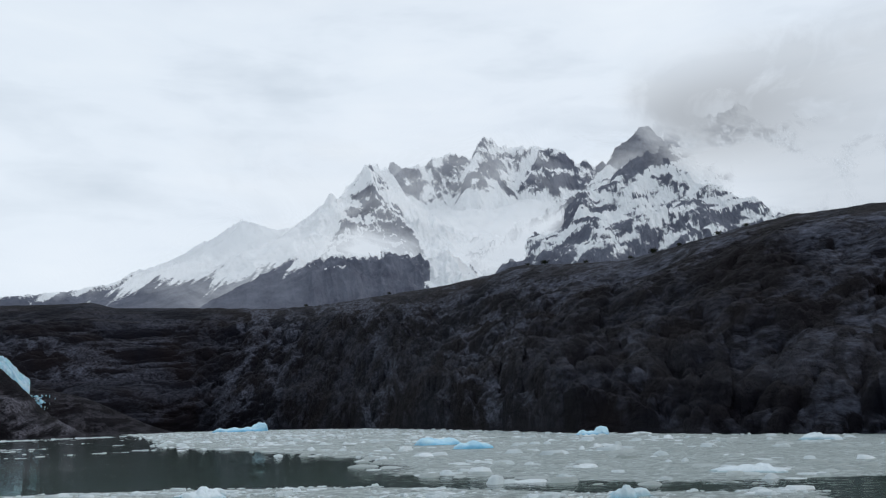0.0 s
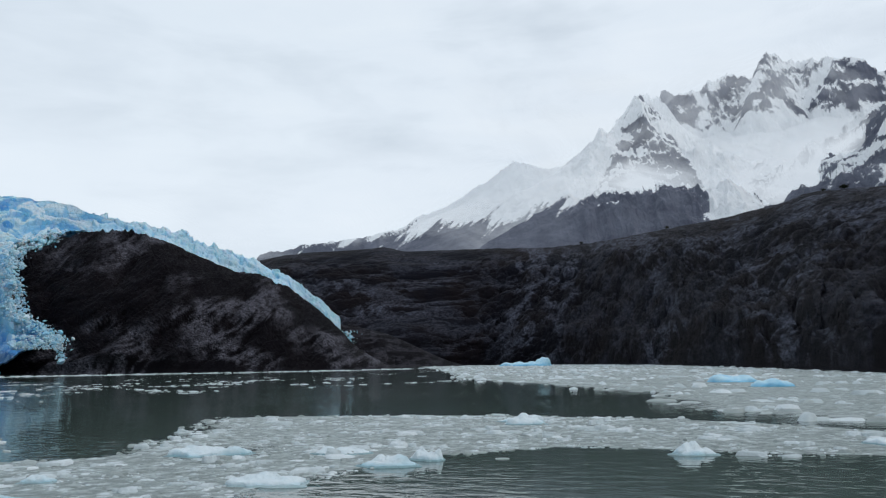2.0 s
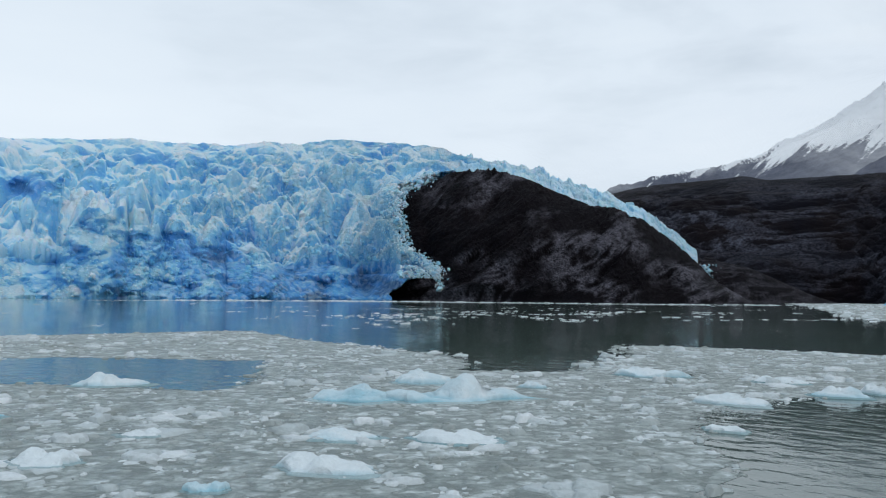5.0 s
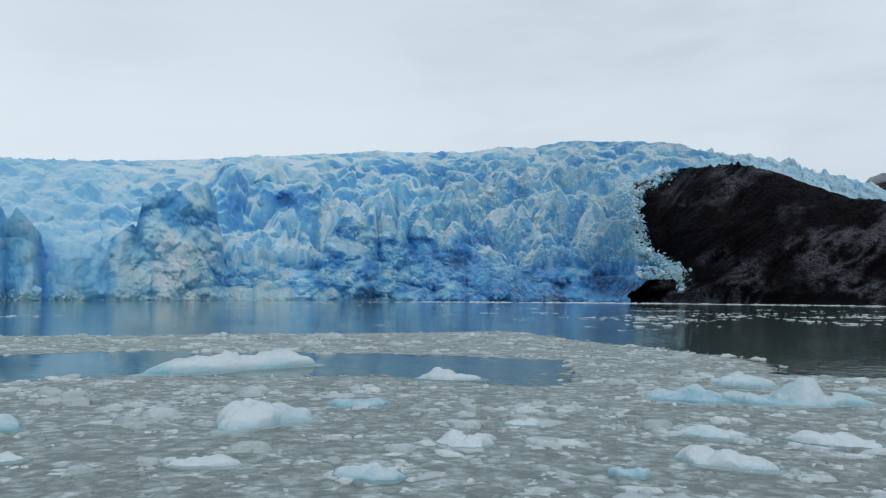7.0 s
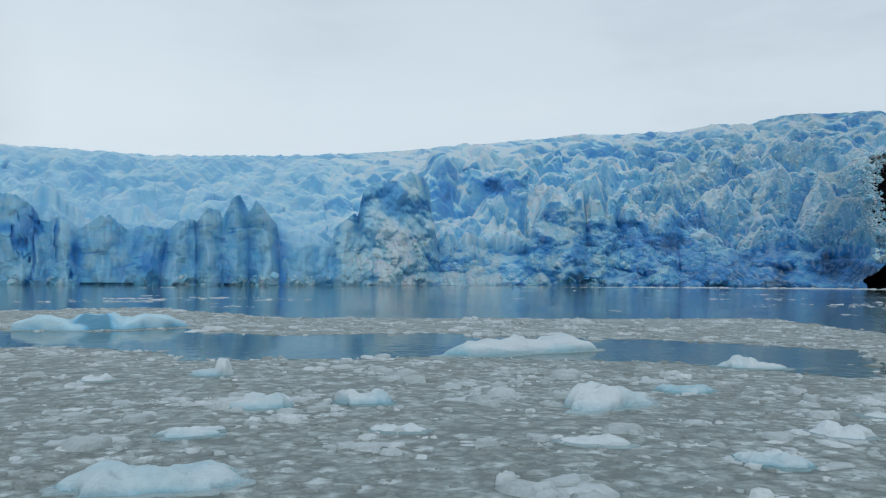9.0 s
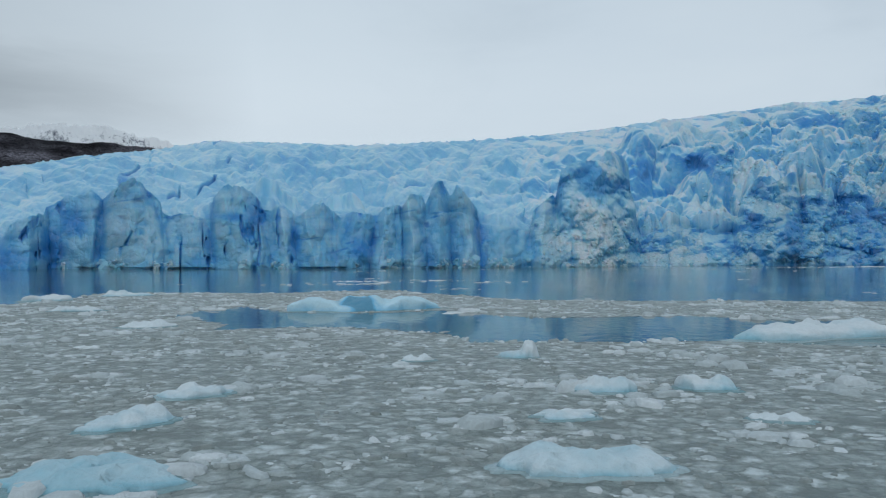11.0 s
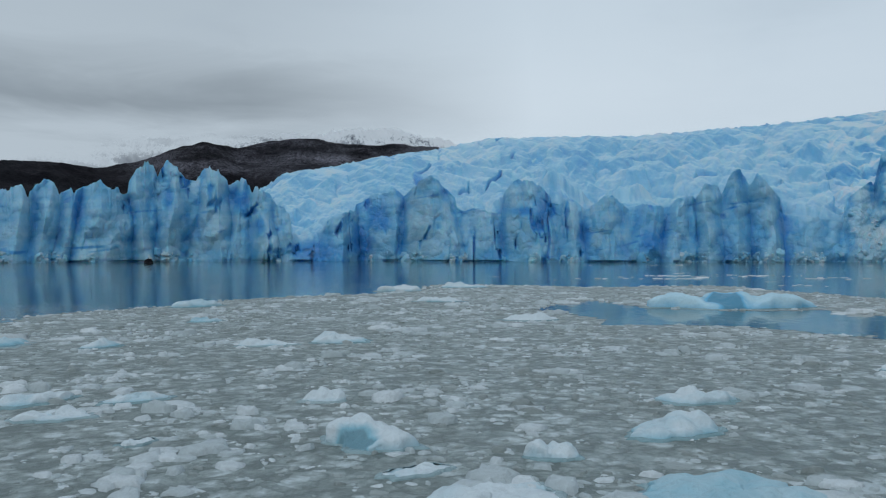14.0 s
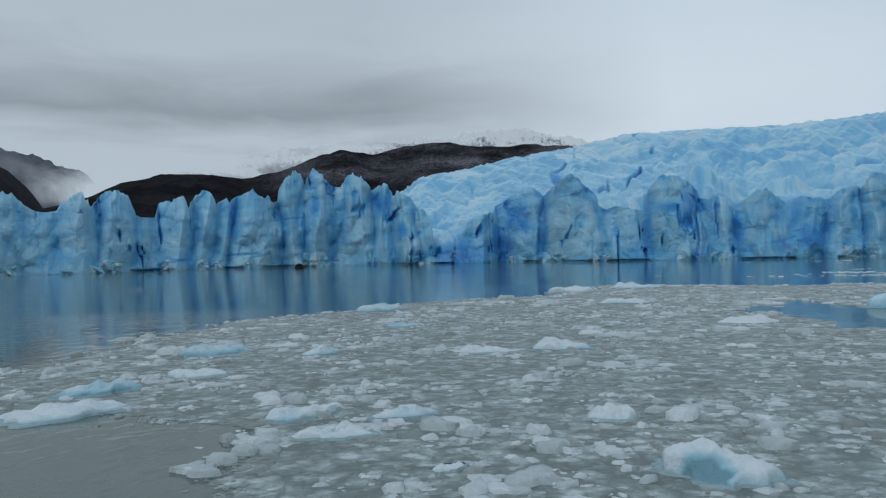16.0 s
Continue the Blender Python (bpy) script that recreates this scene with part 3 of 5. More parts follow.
def buttresses(az, z, r0):
    """Height of the crest, how far the faces stand forward, how dull they are: leaning wedges with broken fronts and slanted flanks that run into one another."""
    crest, forward, dull, which = curve(EDGE, az), np.full(az.shape, -1.2), np.zeros(az.shape), np.full(az.shape, -1)
    jag = 2.6 * (fbm(az * 1.2, 0 * az + 2, 4, 61) - 0.5) + 1.3 * (1 + smooth(119, 121, az)) * (fbm(az * 4, 0 * az + 5, 3, 66, 0.5, True) - 0.6)
    for k, (lo, hi, peak, h, out, d) in enumerate(SERACS_WEST + SERACS_MID + SERACS_EAST):
        rng = np.random.default_rng(40 + k)
        u = np.where(az < peak, (peak - az) / (peak - lo), (az - peak) / (hi - peak))
        sag = np.where(az < peak, rng.uniform(0.10, 0.30), rng.uniform(0.10, 0.30))
        top = h * (1 - sag * np.clip(u, 0, 1.6) ** rng.uniform(1.3, 2.6)) - 1.4 * h * np.maximum(0, u - 0.95) + jag * smooth(1.3, 0.2, u)
        crest = np.maximum(crest, top)
        mid, half = np.radians((lo + hi) / 2), np.radians((hi - lo) / 2) * r0
        up = np.clip(z / h, 0, 1.2)
        d_side = (np.radians(az) - mid) * r0 + rng.uniform(-0.25, 0.25) * (z - h / 2)
        half = half * (1.25 - 0.35 * up)
        turn = rng.uniform(-0.5, 0.5)
        ridge = rng.uniform(-0.4, 0.4) * half
        f = np.minimum(out + turn * d_side - 0.45 * np.abs(d_side - ridge), np.minimum(rng.uniform(0.5, 1.8) * (half + d_side), rng.uniform(0.5, 1.8) * (half - d_side)) - 1.0)
        f = f - 0.30 * out * up - 3 * np.maximum(0, up - 1.0) * out
        win = f > forward
        forward, dull, which = np.where(win, f, forward), np.where(win, d, dull), np.where(win, k, which)
    return crest, forward, dull, which


def glacier_points():
    na = 1560
    az_line = np.linspace(41.5, 152, na)
    cliff_rows = np.linspace(0, 1, 84)
    back_rows = np.linspace(0, 1, 230)[1:] ** 1.6
    az, v = np.meshgrid(az_line, np.concatenate([cliff_rows - 1, back_rows]), indexing="ij")
    r0 = soft_curve(FRONT, az, 0.6)
    s = np.radians(az) * 290
    fall = 1 - smooth(58, 76, az)          # jumbled icefall beside the rock
    left = smooth(120.0, 121.0, az)        # ragged seracs
    rough_ice = smooth(86, 80, az)
    on, back = np.clip(v + 1, 0, 1), np.clip(v, 0, 1)
    edge = soft_curve(EDGE, az, 0.4)
    crest0 = buttresses(az[:, :1], np.zeros((na, 1)), r0[:, :1])[0]
    z = crest0 * on
    bent = az + 0.9 * (fbm(s / 13, z / 22, 3, 91) - 0.5) + 0.15 * (fbm(s / 3, z / 6, 3, 92) - 0.5)
    _, forward, dull, which = buttresses(bent, z + 4.0 * (fbm(s / 9, z / 14, 3, 90) - 0.5), r0)
    lean = 9 + 8 * smooth(86, 82, az) + 14 * smooth(78, 72, az) + 16 * smooth(64, 56, az)
    r1 = np.maximum(soft_curve(BACK_R, az, 2), r0 + 70)
    top = soft_curve(BACK_RISE, az, 0.4) * r1 + EYE
    behind = back * (r1 - r0 - lean)
    r = np.where(v <= 0, r0 + lean * on ** 1.3, r0 + lean + behind)
    stand = (crest0 - edge) * np.exp(-(behind / (11 + 8 * rough_ice)) ** 1.3)
    rise = 0.6 * back + 0.4 * smooth(0, 1, back)
    z = np.where(v <= 0, z, edge + (top - edge) * rise + stand - left * 12 * smooth(0, 0.2, back) * (1 - back))
    # faces of the front
    f2, _, gb, gg = blocks(s / 5.0 + 0.5 * fbm(s / 7, z / 7, 2, 92), z / 6 + 0.04 * s + 0.5 * fbm(s / 6, z / 6, 2, 82), 64, 0.14, 1.6, 1.3)
    f3, _, hb, _ = blocks(s / 2.1 + 0.4 * fbm(s / 3, z / 3, 2, 83), z / 2.4 + 0.4 * fbm(s / 3, z / 3, 2, 93), 65, 0.15, 1.6, 1.3)
    f4, _, _, _ = blocks(s / 10 + 0.5 * fbm(s / 11, z / 11, 2, 84), z / 10 + 0.6 * fbm(s / 12, z / 9, 2, 81), 67, 0.14, 1.6, 1.4)
    flute = fbm(s / 2.4, z / 13, 4, 88, 0.6, True) - 0.6
    lumps = fbm(s / 5, z / 4.5, 4, 94, 0.55) - 0.5
    split = smooth(0.80, 0.92, fbm(s / 6 + 0.3 * gb, z / 22 + 0.03 * s, 3, 177, 0.5, True)) * smooth(0.44, 0.58, fbm(s / 18, z / 30, 3, 178))
    calm = 1 - 0.65 * np.exp(-((az - 80) / 2.4) ** 2)
    push = forward + f2 * (1.5 + 1.3 * rough_ice) + f3 * (0.45 + 0.5 * rough_ice) + flute * 0.6 + lumps * (1.2 + 1.8 * rough_ice) * calm + f4 * (2.0 + 5.0 * rough_ice) * calm - 1.8 * split * (1 - rough_ice)
    apron = np.clip(1 - np.abs(az - 80.6) / (1.2 + 3.0 * np.clip(1 - z / 25, 0, 1)), 0, 1) * smooth(27, 20, z)
    push = push + 9 * apron ** 0.7 * np.clip(1.15 - z / 25, 0, 1)
    fade = np.where(v <= 0, 1.0, np.exp(-behind / 7))
    # lumps and crevasses on the slope, laid out along the flow
    rr = r + 0.6 * z
    sm = np.radians(az) * 450 + 5 * (fbm(s / 25, rr / 80, 3, 5) - 0.5)
    va = (z - EYE) / r * 450
    lump0 = fbm(sm / 34 + 2, va / 13, 3, 170, 0.45) - 0.5
    lump1 = 0.72 - fbm(sm / 20, va / 12, 3, 171, 0.5, True)
    lump2 = 0.70 - fbm(sm / 7 + 3, va / 4.6, 3, 172, 0.55, True)
    b0, _, c0, g0 = blocks(sm / 19 + 0.5 * lump0, va / 11 - sm / 60, 70, 0.38, 1.5, 1.5)
    b1, _, c1, g1 = blocks(sm / 8 + 0.3 * lump1, va / 5, 71, 0.36, 1.6, 1.4)
    b2, _, c2, _ = blocks(sm / 3.2, va / 2.3, 72, 0.36, 1.5, 1.4)
    along, across = va * 0.66 - sm * 0.75, va * 0.75 + sm * 0.66
    rift = smooth(0.84, 0.97, fbm(across / 13 + 0.5 * fbm(sm / 14, va / 14, 2, 176), along / 60, 3, 73, 0.5, True))
    near_edge = np.exp(-behind / 22)
    jumble = np.clip(0.10 + 1.0 * fall + 0.45 * rough_ice * smooth(0.5, 0.15, back) + 0.30 * smooth(0.50, 0.72, fbm(sm / 45, va / 14, 3, 74)), 0, 1.1)
    crack = rift * smooth(0.46, 0.60, fbm(sm / 16, va / 8, 3, 179)) * (1 - fall) * (1 - 0.5 * near_edge)
    ridges = fbm(across / 11 + 0.6 * lump0, along / 48, 4, 75, 0.5, True) - 0.6
    reach = 1 + 0.5 * smooth(0.1, 0.7, back)
    relief = lump0 * 9 + ridges * 3.5 * (1 - 0.7 * fall) + lump1 * (1.2 + 7 * jumble) + lump2 * 3.0 * jumble + b0 * (6.0 + 7.0 * rough_ice * (1 - 0.6 * fall)) * (0.25 + jumble) + b1 * (2.2 + 3.6 * jumble) + b2 * (0.7 + 1.0 * jumble) - 5.0 * crack
    relief = relief * reach * (0.75 + 0.25 * fall)
    large = (lump0 * 9 + b0 * 8.0 + b1 * 4.5 + lump1 * 5) * reach
    face_large = np.gradient(large, axis=1) / np.maximum(np.gradient(va, axis=1), 0.02)
    facing_us = np.gradient(relief, axis=1) / np.maximum(np.gradient(va, axis=1), 0.02)
    grow = smooth(0, 0.03, back) * (1 - (0.80 - 0.02 * fall + 0.08 * rough_ice) * smooth(0.45, 0.95, back)) * (1 - 0.5 * left)
    z = z + np.where(v > 0, relief * grow, 0)
    z = z + (3.2 - 2.2 * rough_ice) * (fbm(az * 2.6, 0 * az + 8, 4, 185, 0.6, True) - 0.62) * smooth(0.7, 1, back) * (v > 0)
    # knolls standing out of the slope, the first over the blue cave
    knoll = np.zeros(az.shape)
    for a0_, d0, wa, wd, h in ((74.8, 100, 2.6, 30, 9.0), (70.6, 45, 2.4, 20, 9.0), (66.9, 30, 2.6, 18, 8.0), (97.6, 52, 1.6, 12, 5.0), (101.9, 36, 1.6, 12, 5.0)):
        q = ((az - a0_ + 0.7 * (fbm(s / 8, va / 8, 3, 182) - 0.5)) / wa) ** 2 + ((behind - d0) / wd) ** 2
        knoll = np.maximum(knoll, h * np.exp(-q ** 3))
    z = z + (knoll + 0.30 * knoll * (b1 + 0.8 * b0)) * (v > 0)
    r = r - push * fade
    lift = (z - EYE) / r
    # deep blue hollows
    cave = np.zeros(az.shape)
    for a0_, l0, wa, wl in ((80.05, .095, 1.05, .021), (74.0, .127, .9, .009), (72.6, .113, .8, .010), (60.5, .046, 1.4, .009), (63.0, .064, .9, .007), (49.9, .013, 1.8, .015)):
        q = ((az - a0_ + 1.1 * (fbm(az * 1.6, lift * 120, 3, 181) - 0.5)) / wa) ** 2 + ((lift - l0 + .008 * (fbm(az * 2, lift * 80, 3, 183) - 0.5)) / wl) ** 2
        cave = np.maximum(cave, np.exp(-q ** 2.5))
    r = r + 2.5 * smooth(77, 75, az) * cave
    z = EYE + lift * r
    # the ice edge over the rock: spills low, draws back higher up
    edge_az = curve([(-.05, 48.5), (0, 48.2), (.012, 47.4), (.020, 46.4), (.025, 45.3), (.029, 44.9), (.040, 45.8), (.054, 47.2), (.087, 47.75), (.1075, 48.1), (.1305, 47.5), (.1457, 45.7), (.154, 44.1), (.162, 41.8), (.3, 41)], lift)
    edge_az = edge_az + 0.9 * (fbm(az * 1.6, z / 5, 4, 95) - 0.5)
    r = r - 48 * smooth(50.5, 47.5, az) * smooth(.16, .10, lift) + 95 * smooth(edge_az + 0.12, edge_az - 0.12, az)
    # melt notch at the waterline, and a cave beside the rock
    r = r + 18 * smooth(15, 5, z) * smooth(57, 52, az) * smooth(47.0, 48.5, az) * (v <= 0)
    notch = smooth(0.46, 0.56, fbm(s / 14, 0 * s + 3, 3, 173)) * smooth(84, 92, az)
    r = r + 1.6 * notch * smooth(0.7, 0.2, z) * (v <= 0)
    z = np.where(v <= -0.999, -2.5, z)
    x, y = place(az, r)
    # blue where the ice is deep, in clefts, hollows and fresh breaks, and painted shade besides
    spots = [(76.3, .102, 1.2, .02), (115.9, .016, .9, .020), (114.6, .040, .8, .020), (104.0, .051, .55, .018), (104.9, .049, 1.6, .004), (96.7, .012, .9, .013), (88.2, .028, .5, .018), (123.7, .058, .45, .011),
             (122.6, .03, .3, .012), (128.2, .06, .3, .012), (72.0, .118, 1.6, .014), (60.5, .044, 2.6, .014), (58.9, .066, 2.0, .010), (66.7, .030, .8, .02), (101.2, .02, .4, .016), (133.6, .05, .3, .02), (118.9, .0, 1.4, .014)]
    deep = np.zeros(az.shape)
    for a0_, l0, wa, wl in spots:
        deep = np.maximum(deep, np.exp(-(((az - a0_) / wa) ** 2 + ((lift - l0) / wl) ** 2)))
    deep = deep * smooth(0.36, 0.58, fbm(s / 2.6, z / 5, 4, 96) + 0.35 * deep)
    onface = np.where(v <= 0, 1.0, np.exp(-behind / 5))
    # cliff faces and their recesses tinted bluer, partly as painted shade
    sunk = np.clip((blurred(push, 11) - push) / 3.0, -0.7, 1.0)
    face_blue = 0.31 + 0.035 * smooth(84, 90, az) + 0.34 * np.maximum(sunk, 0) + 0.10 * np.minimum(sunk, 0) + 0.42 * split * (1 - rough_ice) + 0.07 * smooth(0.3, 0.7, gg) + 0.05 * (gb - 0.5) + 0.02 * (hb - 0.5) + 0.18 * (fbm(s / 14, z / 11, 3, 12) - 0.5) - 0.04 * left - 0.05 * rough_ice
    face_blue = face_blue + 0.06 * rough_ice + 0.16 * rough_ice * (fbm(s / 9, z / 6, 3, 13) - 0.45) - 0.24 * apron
    bands = (fbm(s / 60, z / 1.2 + 0.05 * s, 3, 97) - 0.5) * smooth(86, 96, az) * 0.16
    fine_line = smooth(0.88, 0.95, fbm(s / 30, z / 3.2 + 0.04 * s, 2, 99, 0.5, True)) * smooth(0.5, 0.62, fbm(s / 12, z / 9, 3, 100)) * smooth(86, 92, az)
    face_blue = face_blue + bands + 0.40 * fine_line
    gap_and_shade = 0.20 * smooth(0.0, -0.22, lump1) * (0.3 + 0.7 * np.minimum(jumble, 1)) + 0.20 * smooth(0.0, -0.2, lump2) * jumble + 0.42 * crack + 0.16 * smooth(0.1, 0.4, g1) * jumble + 0.14 * smooth(0.1, 0.4, g0) * jumble
    # shading put into the tint: sides towards the lake bluer, tops paler
    gap_and_shade = gap_and_shade + (0.11 + 0.07 * fall) * smooth(0.2, 1.3, facing_us) - 0.16 * smooth(0.3, -0.5, facing_us)
    top_blue = 0.255 - 0.135 * rough_ice + gap_and_shade + 0.12 * (c1 - 0.5) + 0.10 * (c2 - 0.5) * jumble + 0.10 * (c0 - 0.5) * jumble
    # the same painted shading for the large blocks of the icefall
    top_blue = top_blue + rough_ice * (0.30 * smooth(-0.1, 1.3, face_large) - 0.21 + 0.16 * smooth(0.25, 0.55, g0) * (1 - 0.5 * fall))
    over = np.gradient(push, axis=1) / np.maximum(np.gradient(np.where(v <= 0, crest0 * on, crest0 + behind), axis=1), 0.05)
    # overhangs painted bluer, receding faces paler as if lit from above
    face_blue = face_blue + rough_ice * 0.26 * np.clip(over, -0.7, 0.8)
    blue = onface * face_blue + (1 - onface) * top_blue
    blue = blue - 0.08 * smooth(66, 56, az) * smooth(.04, .08, lift)
    # shade of the undercut icefall foot, painted as a deep blue band
    blue = blue + 0.45 * smooth(.050, .018, lift) * smooth(64, 54, az) * smooth(0.30, 0.55, fbm(s / 9, z / 6, 3, 174)) + 0.25 * smooth(52, 49.5, az) * smooth(.03, .02, lift)
    blue = blue + 0.44 * cave + 0.46 * deep + 0.16 * (fbm(sm / 55, va / 20, 3, 14) - 0.5) + rough_ice * 0.5 * (fbm(sm / 20, va / 10, 3, 16) - 0.54) + 0.22 * smooth(.075, .025, lift) * smooth(74, 64, az)
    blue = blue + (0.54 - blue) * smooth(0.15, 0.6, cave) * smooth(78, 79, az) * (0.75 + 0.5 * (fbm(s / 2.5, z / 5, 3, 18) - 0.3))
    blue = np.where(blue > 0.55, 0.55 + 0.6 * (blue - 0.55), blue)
    dull = (0.45 + 0.35 * rough_ice) * dull * onface * smooth(0.5, 0.3, blue)
    dirt = smooth(0.52, 0.68, fbm(sm / 14, va / 7, 5, 19)) * (0.10 + 0.55 * fall) * (1 - onface) * smooth(0.5, 0.3, blue)
    dull = np.clip(np.maximum(np.maximum(dull, dirt), 0.25 * apron * (v <= 0)) * (1 - 0.6 * np.exp(-((az - 80) / 2.2) ** 2)) * (1 - smooth(0.03, 0.3, cave)), 0, 0.9)
    broken = np.clip(0.10 + 0.20 * onface + 0.62 * smooth(66, 54, az) + 0.28 * rough_ice * smooth(0.42, 0.6, fbm(sm / 16, va / 8, 3, 17)) - 0.5 * cave, 0, 1)
    near_rock = np.exp(-((az - edge_az - 0.5) / 0.6) ** 2) * (lift > 0.026) * (lift < .15)
    return x, y, z, blue, dull, broken, near_rock, apron, which, len(cliff_rows)


def lump_pile(at, tint, size, rng, squash=0.8, broken=0.0):
    """Many broken, rounded lumps of ice as one mesh."""
    n = len(at)
    base = [(0, 0, 1), (0, 0, -1)]
    for tilt, turns in ((0.6, 5), (0.0, 6), (-0.7, 5)):
        base += [(math.cos(6.283 * (i + tilt) / turns) * math.cos(tilt), math.sin(6.283 * (i + tilt) / turns) * math.cos(tilt), math.sin(tilt)) for i in range(turns)]
    base = np.array(base)
    bm = bmesh.new()
    for b in base:
        bm.verts.new(b)
    bmesh.ops.convex_hull(bm, input=bm.verts[:])
    bm.verts.ensure_lookup_table()
    bm.verts.index_update()
    f = np.array([[q.index for q in face.verts] for face in bm.faces if len(face.verts) == 3])
    bm.free()
    m = len(base)
    big = size * np.exp(rng.normal(0, 0.5, n))[:, None, None]
    v = base[None] * big * rng.uniform(0.62, 1.25, (n, m, 1)) * np.stack([rng.uniform(0.8, 1.6, n), rng.uniform(0.6, 1.2, n), squash * rng.uniform(0.6, 1.5, n)], 1)[:, None]
    e = rng.uniform(-0.6, 0.6, (n, 2))
    a = rng.uniform(0, 6.28, n)
    c0, s0, c1, s1 = np.cos(e[:, :1]), np.sin(e[:, :1]), np.cos(e[:, 1:]), np.sin(e[:, 1:])
    v = np.stack([v[..., 0], v[..., 1] * c0 - v[..., 2] * s0, v[..., 1] * s0 + v[..., 2] * c0], 2)
    v = np.stack([v[..., 0] * c1 + v[..., 2] * s1, v[..., 1], v[..., 2] * c1 - v[..., 0] * s1], 2)
    ca, sa = np.cos(a)[:, None], np.sin(a)[:, None]
    v = np.stack([v[..., 0] * ca - v[..., 1] * sa, v[..., 0] * sa + v[..., 1] * ca, v[..., 2]], 2)
    v = v + (at - np.array([0, 0, 0.25]) * big[:, 0])[:, None]
    grit = np.repeat(rng.uniform(0, 0.5, n) ** 2, m)
    return mesh_from("broken_ice", v.reshape(-1, 3), (f[None] + m * np.arange(n)[:, None, None]).reshape(-1, 3), ICE, {"blue": np.repeat(tint, m), "grit": grit, "broken": np.full(n * m, broken)})


def strewn_lumps(x, y, z, blue, pick, count, size, rng):
    """Lumps half sunk into the surface at randomly picked grid points."""
    w = (pick / pick.sum()).ravel()
    at = rng.choice(len(w), count, p=w)
    tint = np.clip(blue.ravel()[at] * 0.8 + rng.normal(-0.04, 0.09, count), 0.0, 0.8)
    return lump_pile(np.stack([x.ravel()[at], y.ravel()[at], z.ravel()[at]], 1), tint, size, rng)


def build_glacier():
    x, y, z, blue, grit, broken, near_rock, apron, which, nc = glacier_points()
    glacier = empty("glacier", (*place(np.array(85.0), np.array(280.0)), 0))
    inv = Matrix.Translation(-glacier.location)
    cut = nc + 8
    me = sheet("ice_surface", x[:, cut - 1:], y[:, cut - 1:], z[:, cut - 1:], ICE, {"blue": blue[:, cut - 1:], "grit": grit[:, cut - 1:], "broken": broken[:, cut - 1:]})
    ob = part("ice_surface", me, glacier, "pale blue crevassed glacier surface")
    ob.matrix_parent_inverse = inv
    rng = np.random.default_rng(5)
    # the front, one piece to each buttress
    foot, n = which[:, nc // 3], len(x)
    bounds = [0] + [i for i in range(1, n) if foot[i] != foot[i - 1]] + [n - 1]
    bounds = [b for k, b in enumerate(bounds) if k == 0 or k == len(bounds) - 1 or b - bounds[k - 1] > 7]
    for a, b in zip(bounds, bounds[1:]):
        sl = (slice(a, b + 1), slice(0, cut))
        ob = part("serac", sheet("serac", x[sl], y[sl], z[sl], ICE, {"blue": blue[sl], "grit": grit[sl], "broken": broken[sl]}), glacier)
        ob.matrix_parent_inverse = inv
    # broken lumps of the icefall and at the foot of the front
    az_grid = np.degrees(np.arctan2(-x, y))
    lift = (z - EYE) / np.hypot(x, y)
    under = lift < soft_curve(BACK_RISE, az_grid, 0.4) - 0.012
    fall = smooth(78, 62, az_grid) * (z > 1) * smooth(45.2, 47, az_grid) * under * np.maximum(smooth(.03, .045, lift), smooth(54, 58, az_grid))
    step = np.hypot(np.gradient(x, axis=1), np.gradient(y, axis=1)) + np.abs(np.gradient(z, axis=1))
    rubble = smooth(0.46, 0.60, fbm(az_grid / 1.2, lift * 60, 3, 176))
    for count, size, share in ((12000, 0.38, fall * step * (0.1 + rubble)), (500, 0.9, fall * step * (lift < .13)), (6500, 0.40, near_rock * step), (900, 0.4, smooth(62, 72, az_grid) * smooth(86, 82, az_grid) * step * (lift < .05) * rubble),
                               (350, 0.34, apron * step * (z > 0.2)), (900, 0.5, smooth(84, 88, az_grid) * step * (z < 3) * (z > 0.1) * smooth(0.5, 0.65, fbm(az_grid / 1.5, z / 30, 3, 175)))):
        ob = tagged(part("broken_ice", strewn_lumps(x, y, z, blue, share + 1e-12, count, size, rng), glacier, "broken pale blue ice lumps on the glacier"), kind="stuff")
        ob.matrix_parent_inverse = inv
    # rubble of broken blocks along the edge on the rock
    line = np.linspace(.024, .150, 1200)
    az = np.concatenate([rng.normal(0.0, 0.26, 1200) + curve([(.024, 44.8), (.029, 44.8), (.040, 45.7), (.054, 47.1), (.087, 47.6), (.1075, 47.9), (.1305, 47.4), (.1457, 45.6), (.154, 44.1)], line), rng.uniform(44.7, 47.6, 420), rng.normal(44.8, 0.12, 60), rng.normal(26.2, 0.35, 70)])
    e = np.concatenate([line + rng.normal(0, .004, 1200), rng.uniform(.021, .036, 420), rng.uniform(.004, .024, 60), rng.uniform(.024, .040, 70)])
    r = 432 + 70 * (az < 30) - 22 * smooth(.08, .02, e) + 18 * smooth(.09, .15, e)
    px, py = place(az, r)
    ob = part("ice_rubble", lump_pile(np.stack([px, py, e * r + EYE], 1), np.clip(rng.normal(0.16, 0.10, len(az)), 0, 0.5), 0.40, rng), glacier, "loose white ice blocks along the rock edge")
    ob.matrix_parent_inverse = inv
    # thin tongue of ice behind the crest of the rock
    az, v = np.meshgrid(np.linspace(26.7, 47.0, 330), np.linspace(0, 1, 40), indexing="ij")
    low = soft_curve(KNOB_RISE, az, 0.25) - 0.014 - 0.02 * smooth(26.6, 25.9, az)
    high = soft_curve([(26.2, .046), (26.5, .053), (27.0, .063), (27.8, .077), (29.6, .102), (32, .124), (34.8, .142), (37.6, .161), (40, .170), (42.4, .176), (46, .184)], az, 0.3)
